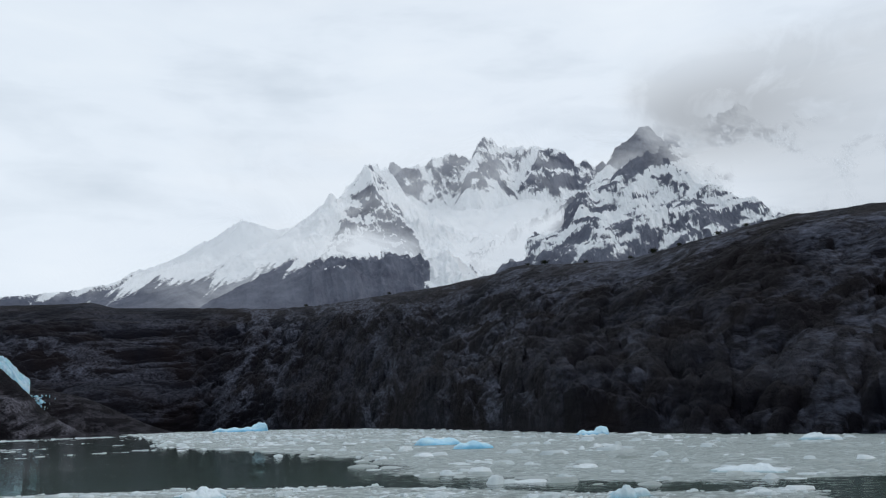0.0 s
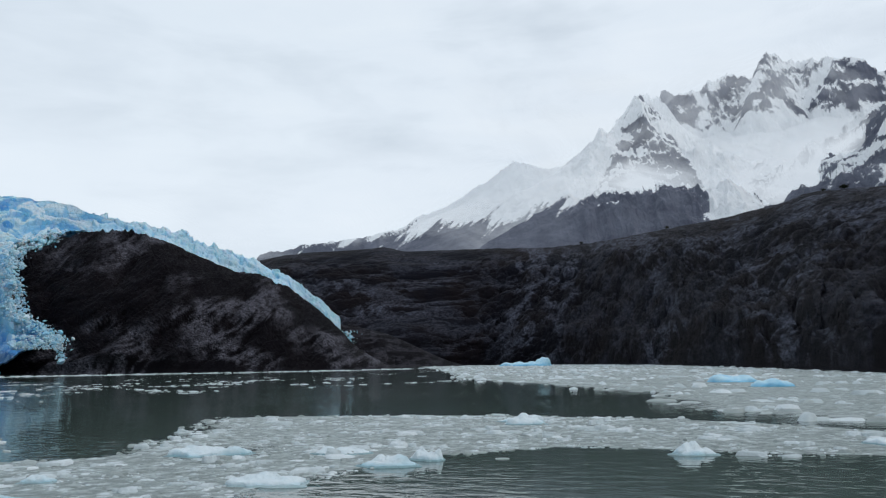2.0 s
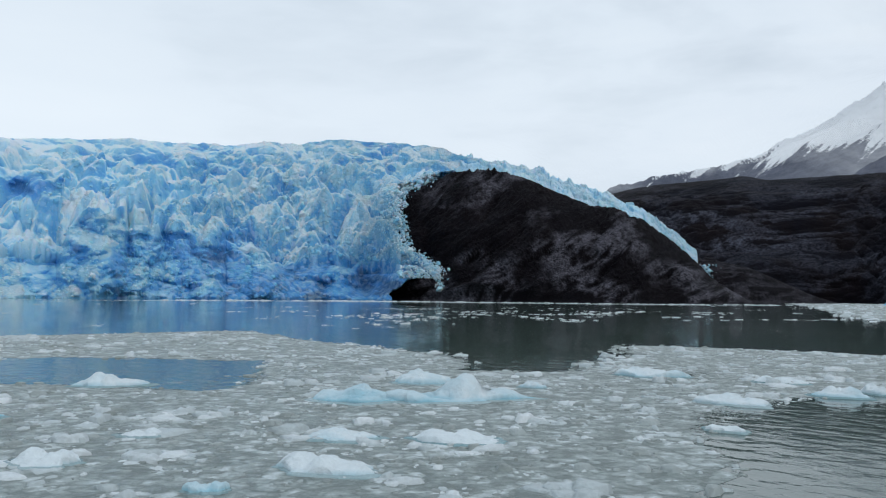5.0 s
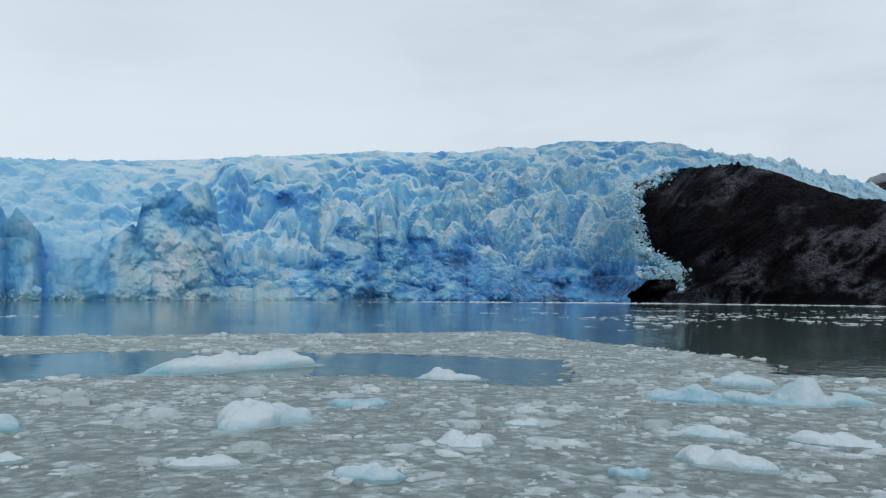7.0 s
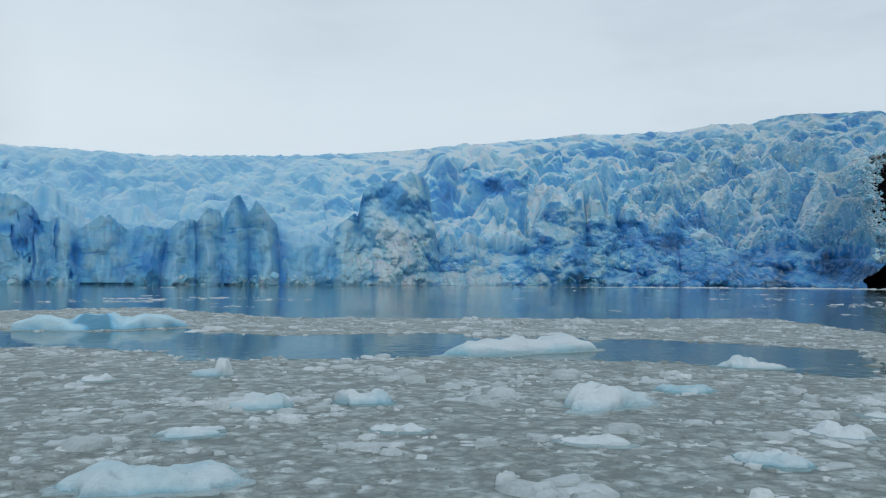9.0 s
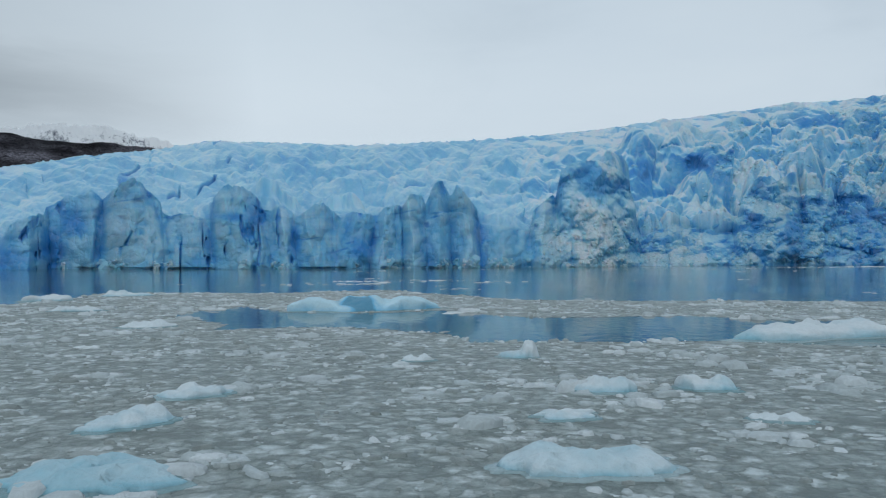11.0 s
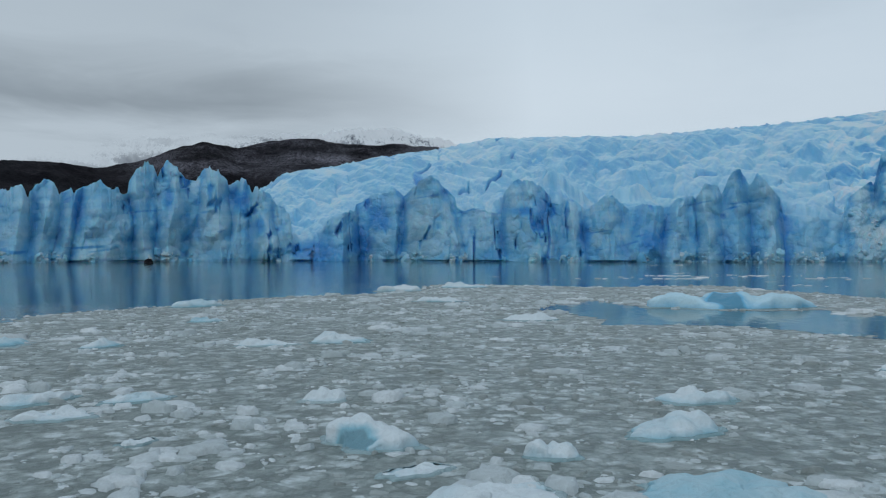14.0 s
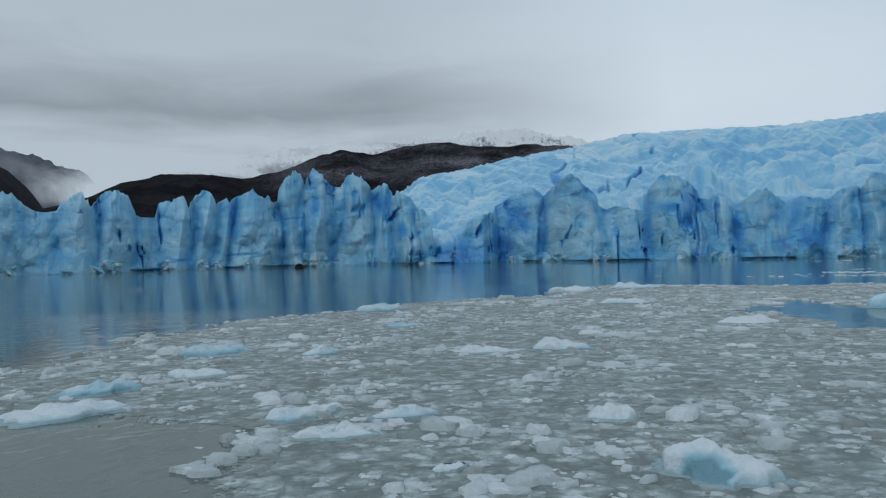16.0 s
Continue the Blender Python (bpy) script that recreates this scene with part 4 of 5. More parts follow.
    high = high - .003 + .008 * (fbm(az * 2.2, 0 * az, 4, 192) - 0.5)
    low = low + .012 * (fbm(az * 2.6, 0 * az + 5, 4, 193) - 0.5)
    r = 480 + 50 * v + 20 * smooth(30, 26, az) + 55 * smooth(42.5, 46.5, az)
    tz = (low + (high - low) * v ** 0.7) * r + EYE
    xx, yy = place(az, r)
    g, ca, cb, _, p, _ = cells(xx / 7 + 0.5 * fbm(az * 2, v * 4, 3, 91), yy / 7 + v * 2, 90)
    tz = tz + smooth(0.05, 0.3, v) * (2.5 * (fbm(xx / 4, yy / 4 + v * 3, 4, 191) - 0.5) + (ca - 0.5) * 3.4 + p * 2 * (cb - 0.5) - 1.5 * (1 - smooth(0, 0.15, g)))
    me = sheet("ice_tongue", xx, yy, tz, ICE, {"blue": 0.10 + 0.06 * smooth(38, 44, az) + 0.25 * (1 - smooth(0, .2, g)) + 0.15 * (cb - .5), "grit": 0.15 + 0.35 * smooth(32, 27, az) + 0.6 * smooth(0.45, 0.7, fbm(xx / 12, yy / 12 + v * 3, 4, 7)), "broken": 0.5 + 0 * xx})
    ob = part("ice_tongue", me, glacier, "thin tongue of white ice lying behind the rock")
    ob.matrix_parent_inverse = inv
    tagged(glacier, "blue crevassed glacier ending in a broken ice cliff at the lake", "glacier")


build_glacier()


# ---- mountains ----
def ridge_height(x, y, lines):
    """Height of roofs that fall away from ridge lines at the given slope."""
    out = np.full(x.shape, -500.0)
    for slope, line in lines:
        for (az0, r0, e0), (az1, r1, e1) in zip(line, line[1:]):
            ax, ay = place(np.array(az0), np.array(float(r0)))
            bx, by = place(np.array(az1), np.array(float(r1)))
            za, zb = e0 * r0, e1 * r1
            dx, dy = bx - ax, by - ay
            t = np.clip(((x - ax) * dx + (y - ay) * dy) / (dx * dx + dy * dy), 0, 1)
            d = np.hypot(x - ax - t * dx, y - ay - t * dy)
            out = np.maximum(out, za + (zb - za) * t - slope * d - 70 * (1 - np.exp(-d / 90)))
    return out


RIDGES = [
    (0.56, [(32, 3300, .135), (25.6, 3300, .156), (22.2, 3300, .165), (18.8, 3400, .201), (14.1, 3500, .253), (11.6, 3600, .24), (8.8, 3600, .259), (7.2, 3500, .278), (4.9, 3250, .309)]),
    (1.35, [(4.9, 3250, .309), (3.4, 3700, .311), (2.2, 3800, .326), (-.8, 3900, .337), (-2.7, 3900, .324), (-3.4, 3850, .34), (-3.8, 3800, .359), (-5, 3850, .343), (-5.8, 3900, .333), (-8.1, 3800, .343), (-9.5, 3800, .332),
     (-11.1, 3800, .314), (-14, 3800, .30)]),
    (0.7, [(-1.7, 2500, .165), (-4.3, 2600, .214), (-7.6, 2700, .248), (-10.6, 2800, .281), (-12.9, 2850, .304), (-14, 2900, .33), (-15.6, 2900, .345), (-16.9, 2900, .324), (-17.7, 2900, .294), (-18.8, 2900, .278), (-22.2, 2900, .228), (-26, 2800, .20)]),
    (1.2, [(-14, 3700, .33), (-15.7, 3700, .364), (-17.7, 3700, .364), (-22.9, 3700, .353), (-28, 3700, .32), (-40, 3700, .25)]),
    (0.72, [(4.9, 3250, .309), (3.9, 3000, .27), (3.0, 2800, .235), (1.7, 2650, .195), (.9, 2500, .16)]),
    (0.66, [(4.9, 3250, .309), (7.2, 3000, .235), (9.5, 2800, .195), (12.3, 2600, .15)]),
]


def build_mountains():
    na, nr = 860, 250
    az, r = np.meshgrid(np.linspace(-44, 36, na), np.linspace(2000, 4600, nr), indexing="ij")
    x, y = place(az, r)
    wx, wy = x + 110 * (fbm(x / 330, y / 330, 4, 1) - 0.5), y + 110 * (fbm(x / 330, y / 330, 4, 2) - 0.5)
    z = ridge_height(wx, wy, RIDGES)
    ice = 0.155 * 2450 + (r - 2450) * 0.50 + 60 * (fbm(x / 400, y / 400, 3, 3) - 0.5)
    bowl = smooth(-13, -9, az) * smooth(6.0, 2.5, az) * smooth(4300, 3900, r)
    z = np.where(bowl > 0, np.maximum(z, ice - 500 * (1 - bowl)), z)
    in_bowl = (np.abs(z - ice) < 1) & (bowl > 0)
    plain = np.clip(smooth(7.5, 12, az) + in_bowl, 0, 1)
    crag = fbm(x / 300, y / 300, 6, 33, 0.52, True) - 0.60
    rib = fbm((x * 0.94 + y * 0.34) / 120, (y * 0.94 - x * 0.34) / 420, 5, 35, 0.55, True) - 0.6
    z = z + (crag * 150 + rib * 90) * smooth(100, 500, z) * (1 - 0.8 * plain) + 22 * (fbm(x / 40, y / 40, 4, 37, 0.6, True) - 0.6) * (1 - 0.7 * plain)
    z = np.maximum(z, 60 + 0 * z)
    gx, gy = np.gradient(z, axis=0) / (np.radians(80 / na) * r), np.gradient(z, axis=1) / (2600 / nr)
    slope = np.hypot(gx, gy)
    lift = z / r
    # snow tongues and gullies run down to the west
    gully = az + lift / 0.0175
    tongue = fbm(gully * 1.5, lift * 26, 5, 39, 0.68) - 0.5
    patch = fbm(x / 200, y / 200, 6, 40, 0.6) - 0.5
    fine = fbm(x / 45, y / 45 + z / 60, 4, 42, 0.6) - 0.5
    strata = fbm(az / 2.5, lift * 330 + az * 1.1 + 3.0 * patch, 3, 41, 0.6) - 0.5
    line = curve([(-20, .215), (-9, .207), (-2.7, .19), (-2.2, .13), (0.9, .13), (1.3, .20), (3.1, .205), (8.8, .197), (12.3, .186), (15, .177), (19.8, .164), (24, .153), (34, .14)], az)
    above = lift - line + .062 * tongue
    snow = 0.45 + 32 * np.clip(above, -0.02, 0.02)
    # craggy spur, banded eastern peak and bare far walls
    spur = smooth(9.4, 7.6, az + 24 * np.maximum(0, lift - .2)) * smooth(0.2, 1.2, az - 28 * np.maximum(0, lift - .2)) * smooth(3550, 3350, r)
    east = smooth(-1.0, -3.0, az) * smooth(3300, 3150, r)
    wall = smooth(3450, 3650, r) * smooth(7, 4, az)
    crags = 0.52 + 0.7 * patch + 2.0 * fine - 0.50 * smooth(0.7, 1.5, slope)
    snow = snow * (1 - spur) + spur * np.minimum(snow, crags + 6 * (lift - .22))
    snow = snow * (1 - east) + east * np.minimum(snow + 0.25, 0.50 + 1.3 * strata + 1.3 * fine + 0.8 * patch + 4 * (lift - .23))
    snow = snow * (1 - wall) + wall * (0.80 + 1.4 * fine + 1.0 * patch - 0.45 * smooth(0.8, 1.5, slope) * smooth(.27, .30, lift))
    snow = np.where(in_bowl, np.maximum(snow, 0.75 + 0.4 * patch), snow)
    snow = snow - 1.0 * smooth(.298, .312, lift) * smooth(-11.8, -13.2, az) * smooth(-17.8, -16.5, az) * (1 - wall)
    snow = snow - 0.5 * smooth(-0.1, -0.2, tongue + 0.5 * fine) * smooth(.235, .255, lift) * smooth(7, 10, az)
    snow = np.clip(snow, -0.5, 1.25)
    me = sheet("mountain_face", x, y, z, SNOW_ROCK, {"snow": snow})
    tagged(new("mountain_range", me), "snow-covered craggy mountains with dark rock faces", "mountain", kind="structure")


build_mountains()

# ---- ridges behind the glacier ----
def build_back_ridges():
    az, v = np.meshgrid(np.linspace(100, 152, 420), np.linspace(0, 1.4, 60), indexing="ij")
    rise = [(100, .112), (106, .122), (108.1, .1255), (109.6, .1275), (112.3, .1295), (115.3, .130), (117.4, .1325), (119.3, .130), (120.3, .1265), (121.7, .1185), (122.4, .121), (123.5, .1255), (125.2, .121), (127.0, .109),
            (128.2, .102), (130, .0925), (132.6, .0985), (135.1, .098), (138.1, .089), (140, .07), (142.9, .058), (152, .03)]
    r = 1300 + 500 * v
    top = soft_curve(rise, az, 0.25) * 1800 + EYE
    x, y = place(az, r)
    z = top * np.where(v < 1, 0.35 + 0.65 * smooth(0, 1, v), 1 - 0.4 * (v - 1))
    z = z + (1 - 0.95 * smooth(0.75, 1, v)) * (50 * (fbm(x / 200, y / 200, 5, 51, 0.55, True) - 0.6)) + 8 * (fbm(x / 50, y / 50, 4, 53) - 0.5)
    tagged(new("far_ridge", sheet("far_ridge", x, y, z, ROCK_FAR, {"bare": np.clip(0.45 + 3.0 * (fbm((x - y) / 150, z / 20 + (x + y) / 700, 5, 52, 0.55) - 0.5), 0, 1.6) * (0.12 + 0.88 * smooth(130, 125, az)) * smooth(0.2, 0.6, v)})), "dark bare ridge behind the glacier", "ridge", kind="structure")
    az, v = np.meshgrid(np.linspace(138, 158, 200), np.linspace(0, 1.4, 50), indexing="ij")
    r = 900 + 300 * v
    x, y = place(az, r)
    top = soft_curve([(138, .01), (141.5, .035), (142.9, .058), (143.4, .075), (144.8, .1), (150, .14), (158, .15)], az, 0.3) * 1200 + EYE
    z = top * np.where(v < 1, smooth(-0.2, 1, v), 1 - 0.3 * (v - 1)) + 10 * (fbm(x / 70, y / 70, 5, 57) - 0.5)
    tagged(new("side_ridge", sheet("side_ridge", x, y, z, ROCK_FAR, {"bare": 0.1 + 0 * x})), "dark rocky spur beyond the ice cliff", "ridge", kind="structure")
    az, r = np.meshgrid(np.linspace(98, 156, 380), np.linspace(2300, 4200, 130), indexing="ij")
    x, y = place(az, r)
    lines = [(0.6, [(98, 3300, .11), (105.9, 3300, .137), (107.5, 3300, .1435), (109.4, 3300, .1475), (111.3, 3300, .152), (113.2, 3300, .151), (115.8, 3400, .142), (122, 3500, .143), (128.2, 3500, .131), (133.9, 3500, .110), (136, 3500, .10), (139, 3300, .09)]),
             (0.6, [(139, 2700, .085), (140.3, 2700, .098), (142.2, 2700, .113), (144.7, 2700, .122), (150, 2700, .15), (156, 2700, .16)])]
    z = ridge_height(x, y, lines) + 70 * (fbm(x / 150, y / 150, 6, 61, 0.6, True) - 0.60)
    snow = 0.5 + (z - 380) / 500 + 1.3 * (fbm(x / 90, z / 45, 5, 63, 0.65) - 0.53) - 0.45 * smooth(137, 139, az)
    tagged(new("snow_mountain", sheet("snow_mountain", x, y, z, SNOW_ROCK, {"snow": snow})), "snowy mountain slopes half hidden by low cloud", "mountain", kind="structure")


build_back_ridges()


# ---- low cloud on the mountains ----
def make_mist():
    m, t, b, p = material("cloud_mist")
    ray = t.nodes.new("ShaderNodeVectorMath")
    ray.operation = "NORMALIZE"
    t.links.new(p, ray.inputs[0])
    n1 = noise_node(t, stretch(t, ray.outputs[0], (1, 1, 1.4)), 10.0, 8, 0.62, 0.9)
    thick = attribute(t, "veil")
    veil = math_node(t, "ADD", thick, math_node(t, "MULTIPLY", math_node(t, "SUBTRACT", n1, 0.5), 2.2))
    veil = math_node(t, "MULTIPLY", ramp(t, [(0.05, (0, 0, 0)), (1.0, (1, 1, 1))], veil), ramp(t, [(0.0, (0, 0, 0)), (0.5, (1, 1, 1))], thick), True)
    # emits the overcast's colour in place of daylight falling on the cloud
    glow = node(t, "ShaderNodeEmission", Strength=1.0)
    t.links.new(mix(t, attribute(t, "grey"), cloud_deck(t, ray.outputs[0]), (0.37, 0.41, 0.45)), glow.inputs[0])
    out = t.nodes.new("ShaderNodeMixShader")
    t.links.new(veil, out.inputs[0])
    t.links.new(t.nodes.new("ShaderNodeBsdfTransparent").outputs[0], out.inputs[1])
    t.links.new(glow.outputs[0], out.inputs[2])
    t.links.new(out.outputs[0], t.nodes["Material Output"].inputs[0])
    t.nodes.remove(b)
    return m


MIST = make_mist()


def cloud_bank(name, label, az0, az1, low, high, r0, lean, veil, grey=None):
    """A leaning, billowing backdrop of thin cloud before the far mountains; veil gives how dense it is."""
    az, e = np.meshgrid(np.linspace(az0, az1, 160), np.linspace(low, high, 90), indexing="ij")
    r = r0 * (1 + lean * (e - low)) + 60 * (fbm(az / 3, e * 30, 4, 301) - 0.5)
    x, y = place(az, r)
    edge = smooth(az0, az0 + 6, az) * smooth(az1, az1 - 6, az) * smooth(low, low + 0.02, e) * smooth(high, high - 0.06, e)
    tone = np.clip(grey(az, e), 0, 1) if grey else 0 * az
    me = sheet(name, x, y, e * r + EYE, MIST, {"veil": np.clip(veil(az, e), 0, 1) * edge, "grey": tone}, shade_smooth=True)
    return tagged(new(name, me), label, "cloud", kind="structure")


def spot(az, e, a0, e0, wa, we):
    return np.exp(-((az - a0) / wa) ** 2 - ((e - e0) / we) ** 2)


cloud_bank("cloud_bank", "grey cloud hanging on the mountain shoulder", -55, -8, .15, .56, 2300, 0.9,
           lambda a, e: 1.15 * smooth(-14.5, -23, a - 20 * (e - .30)) * smooth(.50, .38, e) + 0.55 * spot(a, e, -20, .39, 7, .06),
           lambda a, e: 0.85 * spot(a, e, -19, .36, 7, .07) + 0.35 * smooth(-18, -28, a))
cloud_bank("cloud_bank", "thin mist drifting in the snow valley", -22, 22, .12, .40, 2350, 0.9,
           lambda a, e: 0.75 * spot(a, e, -2, .185, 3.4, .028) + 0.5 * spot(a, e, 5.5, .215, 3, .022) + 0.5 * spot(a, e, 7.5, .165, 5, .02) + 0.35 * spot(a, e, -10, .19, 5, .02) + 0.6 * spot(a, e, -6, .23, 4.5, .025) + 0.33,
           lambda a, e: 0.25 + 0 * a)
cloud_bank("cloud_bank", "white cloud veiling the mountain tops", -24, 44, .10, .56, 2850, 0.75,
           lambda a, e: 0.9 * smooth(-.03, .05, e - curve([(-16, .335), (-9, .35), (-4, .372), (0, .335), (5, .315), (8, .272), (12, .255), (15, .25), (20, .195), (25, .158), (34, .13)], a)) + .10)
cloud_bank("cloud_bank", "low grey cloud over the western mountains", 84, 164, .05, .36, 2250, 0.4,
           lambda a, e: 1.0 * smooth(-.01, .03, e - curve([(96, .16), (107, .156), (112, .162), (116, .146), (122, .126), (128, .112), (134, .102), (139, .098), (144, .128), (152, .14)], a)) + 0.7 * spot(a, e, 138.5, .078, 4, .02) + 0.45 * smooth(118, 128, a) * smooth(142, 137, a) + .20,
           lambda a, e: 0 * a)

# ---- floating ice ----
def inside(px, py, poly):
    hit = np.zeros(px.shape, bool)
    for (x0, y0), (x1, y1) in zip(poly, poly[1:] + poly[:1]):
        if y0 != y1:
            hit ^= ((y0 > py) != (y1 > py)) & (px < (x1 - x0) * (py - y0) / (y1 - y0) + x0)
    return hit


NEAR_FIELD = [(-7.5, 6.8), (-9.5, 10.5), (-11, 15), (-9.5, 22), (-6, 25.5), (0, 25), (6, 26), (14, 26), (14, 33), (7.6, 34), (2.3, 37), (-2.7, 40), (-13, 41.5), (-24, 40), (-29, 38),
              (-27, 33), (-21, 20.5), (-24, 18), (-30, 24), (-36, 25), (-44, 25), (-58, 30), (-61, 4), (-63, -8), (-84, -18), (-77, -28), (-79, -43), (-61, -42), (-54, -49), (-47, -50),
              (-39, -51), (-31, -48), (-24, -46), (-20, -44), (-16.3, -39), (-17.3, -37), (-16.5, -36), (-17, -34), (-14.6, -32), (-12, -30), (-9, -24), (-8, -10), (-6, 0)]
POOL = [(-49, -28), (-56, -27), (-52, -24), (-50, -18), (-52, -14), (-45, -10), (-46, -2), (-40, 8), (-36, 12), (-33, 14), (-24, 7), (-30, 2.5), (-34, -4.6), (-33, -13.5), (-36, -14), (-40, -18), (-40, -24)]
FAR_FIELD = [(-220, 560), (-120, 330), (-44, 130), (-23, 99), (-7.8, 70), (-4.9, 50), (1.7, 41), (8, 36), (30, 38), (70, 44), (56, 96), (42, 118), (24, 166), (0, 282), (-34, 420), (-110, 570), (-190, 610)]


def field(px, py, near=True):
    wx = px + 3.0 * (fbm(px / 7, py / 7, 3, 201) - 0.5)
    wy = py + 3.0 * (fbm(px / 7, py / 7, 3, 202) - 0.5)
    if near:
        return inside(wx, wy, NEAR_FIELD) & ~inside(wx, wy, POOL)
    return inside(wx, wy, FAR_FIELD)


def chips(count, box, near, size, seed, keep=None, tall=0.3, mat=None, k=8, rings=3, cluster=None):
    """Many small broken pieces of ice as one mesh."""
    rng = np.random.default_rng(seed)
    x, y = rng.uniform(box[0], box[1], count), rng.uniform(box[2], box[3], count)
    ok = field(x, y, near) if keep is None else keep(x, y, rng)
    x, y = x[ok], y[ok]
    pile = np.ones(len(x))
    if cluster:
        pile = np.repeat(np.exp(rng.normal(0, 0.55, len(x))), cluster[0])
        x = np.repeat(x, cluster[0]) + rng.normal(0, cluster[1], len(pile)) * pile
        y = np.repeat(y, cluster[0]) + rng.normal(0, cluster[1], len(pile)) * pile
    n = len(x)
    rad = np.clip(size * np.exp(rng.normal(0, 0.6, n)), size * 0.35, size * 2.0) * np.clip(pile, 0.5, 1.4)
    ang = np.linspace(0, 2 * np.pi, k, endpoint=False) + rng.uniform(0, 6.28, n)[:, None] + rng.uniform(-0.25, 0.25, (n, k))
    wob = rad[:, None] * rng.uniform(0.55, 1.3, (n, k))
    asp, turn = rng.uniform(0.4, 1.0, n)[:, None], rng.uniform(0, 3.14, n)[:, None]
    cx, cy = np.cos(ang) * wob, np.sin(ang) * wob * asp
    cx, cy = cx * np.cos(turn) - cy * np.sin(turn), cx * np.sin(turn) + cy * np.cos(turn)
    h = rad[:, None] * (0.05 + tall * rng.uniform(0, 1, n)[:, None] ** 1.6)
    v = np.zeros((n, rings * k + 1, 3))
    for ring, (shrink, low, high) in enumerate(((1.0, 0, 0), (0.90 if rings > 2 else 0.72, 0.45, 0.95), (0.58, 0.75, 1.2))[:rings]):
        sh = shrink * (1 if ring == 0 else rng.uniform(0.8, 1.1, (n, k)))
        sl = slice(ring * k, ring * k + k)
        v[:, sl, 0], v[:, sl, 1] = x[:, None] + cx * sh, y[:, None] + cy * sh
        v[:, sl, 2] = -0.04 if ring == 0 else h * rng.uniform(low, high, (n, k))
    v[:, rings * k] = np.stack([x, y, h[:, 0] * rng.uniform(0.8, 1.2, n)], 1)
    f = []
    for j in range(k):
        i = (j + 1) % k
        for q in range(rings - 1):
            f += [(q * k + j, q * k + i, q * k + k + i), (q * k + j, q * k + k + i, q * k + k + j)]
        f.append((rings * k - k + j, rings * k - k + i, rings * k))
    faces = (np.array(f)[None] + (np.arange(n) * (rings * k + 1))[:, None, None]).reshape(-1, 3)
    return mesh_from("brash_ice", v.reshape(-1, 3), faces, mat or BRASH, None, True)


def slush_sheet(name, box, step, near, z):
    xs, ys = np.arange(box[0], box[1], step), np.arange(box[2], box[3], step)
    x, y = np.meshgrid(xs, ys, indexing="ij")
    keep = field(x, y, near)
    q = keep[:-1, :-1] & keep[1:, :-1] & keep[1:, 1:] & keep[:-1, 1:]
    f = grid_faces(*x.shape)[q.ravel()]
    used = np.unique(f)
    back = np.full(x.size, -1)
    back[used] = np.arange(len(used))
    v = np.stack([x.ravel(), y.ravel(), np.full(x.size, z)], 1)[used]
    cover = keep.astype(float)
    for axis in (0, 1, 0, 1):
        cover = sum(np.roll(cover, k, axis) for k in range(-2, 3)) / 5
    if near:
        cover = cover - 0.40 * np.exp(-((x + 29) / 7) ** 2 - ((y - 28) / 9) ** 2) - 0.30 * np.exp(-((x + 17) / 4) ** 2 - ((y - 23) / 5) ** 2)
    return tagged(new(name, mesh_from(name, v, back[f], SLUSH, {"cover": cover.ravel()[used]})), "grey slush drifting between broken ice", "slush", kind="stuff")


slush_sheet("slush", (-90, 16, -54, 44), 0.5, True, 0.004)
slush_sheet("far_slush", (-225, 75, 34, 612), 2.0, False, 0.008)


def close_by(reach):
    def keep(x, y, rng):
        t = np.clip((y + 24) / 24, 0, 1)
        d = np.hypot(x - (-6 + 6 * t), y - np.clip(y, -24, 0))
        return field(x, y, True) & (d < reach * rng.uniform(0.75, 1.1, len(x)))
    return keep


def patchy(x, y, rng):
    return field(x, y, True) & (rng.uniform(0, 1, len(x)) < 0.25 + 0.9 * smooth(0.36, 0.64, fbm(x / 2.2, y / 2.2, 4, 203)))


tagged(new("brash_ice", chips(38000, (-48, 16, -52, 43), True, 0.06, 11, close_by(30), 0.45, None, 6, 2)), "small broken pieces of grey-white brash ice", "brash ice", kind="stuff")
tagged(new("brash_ice", chips(9000, (-88, 16, -53, 43), True, 0.11, 12, patchy, 0.40, None, 6, 2, (4, 0.12))), "larger broken pieces of grey-white brash ice", "brash ice", kind="stuff")
tagged(new("brash_ice", chips(2800, (-88, 16, -53, 43), True, 0.15, 18, patchy, 0.42, WHITE_BRASH, 8, 3, (9, 0.20))), "white lumps of drift ice in the slush", "brash ice", kind="stuff")
tagged(new("brash_ice", chips(420, (-60, 16, -53, 43), True, 0.20, 19, patchy, 0.34, WHITE_BRASH, 11, 3, (7, 0.28))), "rounded white lumps of drift ice, several to a clump", "brash ice", kind="stuff")
tagged(new("brash_ice", chips(13000, (-88, 16, -53, 43), True, 0.07, 15, patchy, 0.5, WHITE_BRASH, 6, 2, (5, 0.12))), "white lumps of brash ice standing out of the slush", "brash ice", kind="stuff")
tagged(new("brash_ice", chips(34000, (-225, 75, 34, 612), False, 0.5, 13, None, 0.2, None, 6, 2)), "distant brash ice packed along the far shore", "brash ice", kind="stuff")
tagged(new("brash_ice", chips(6000, (-225, 75, 34, 612), False, 0.42, 16, None, 0.45, WHITE_BRASH, 6, 2, (4, 0.6))), "white ice lumps in the far pack along the shore", "brash ice", kind="stuff")


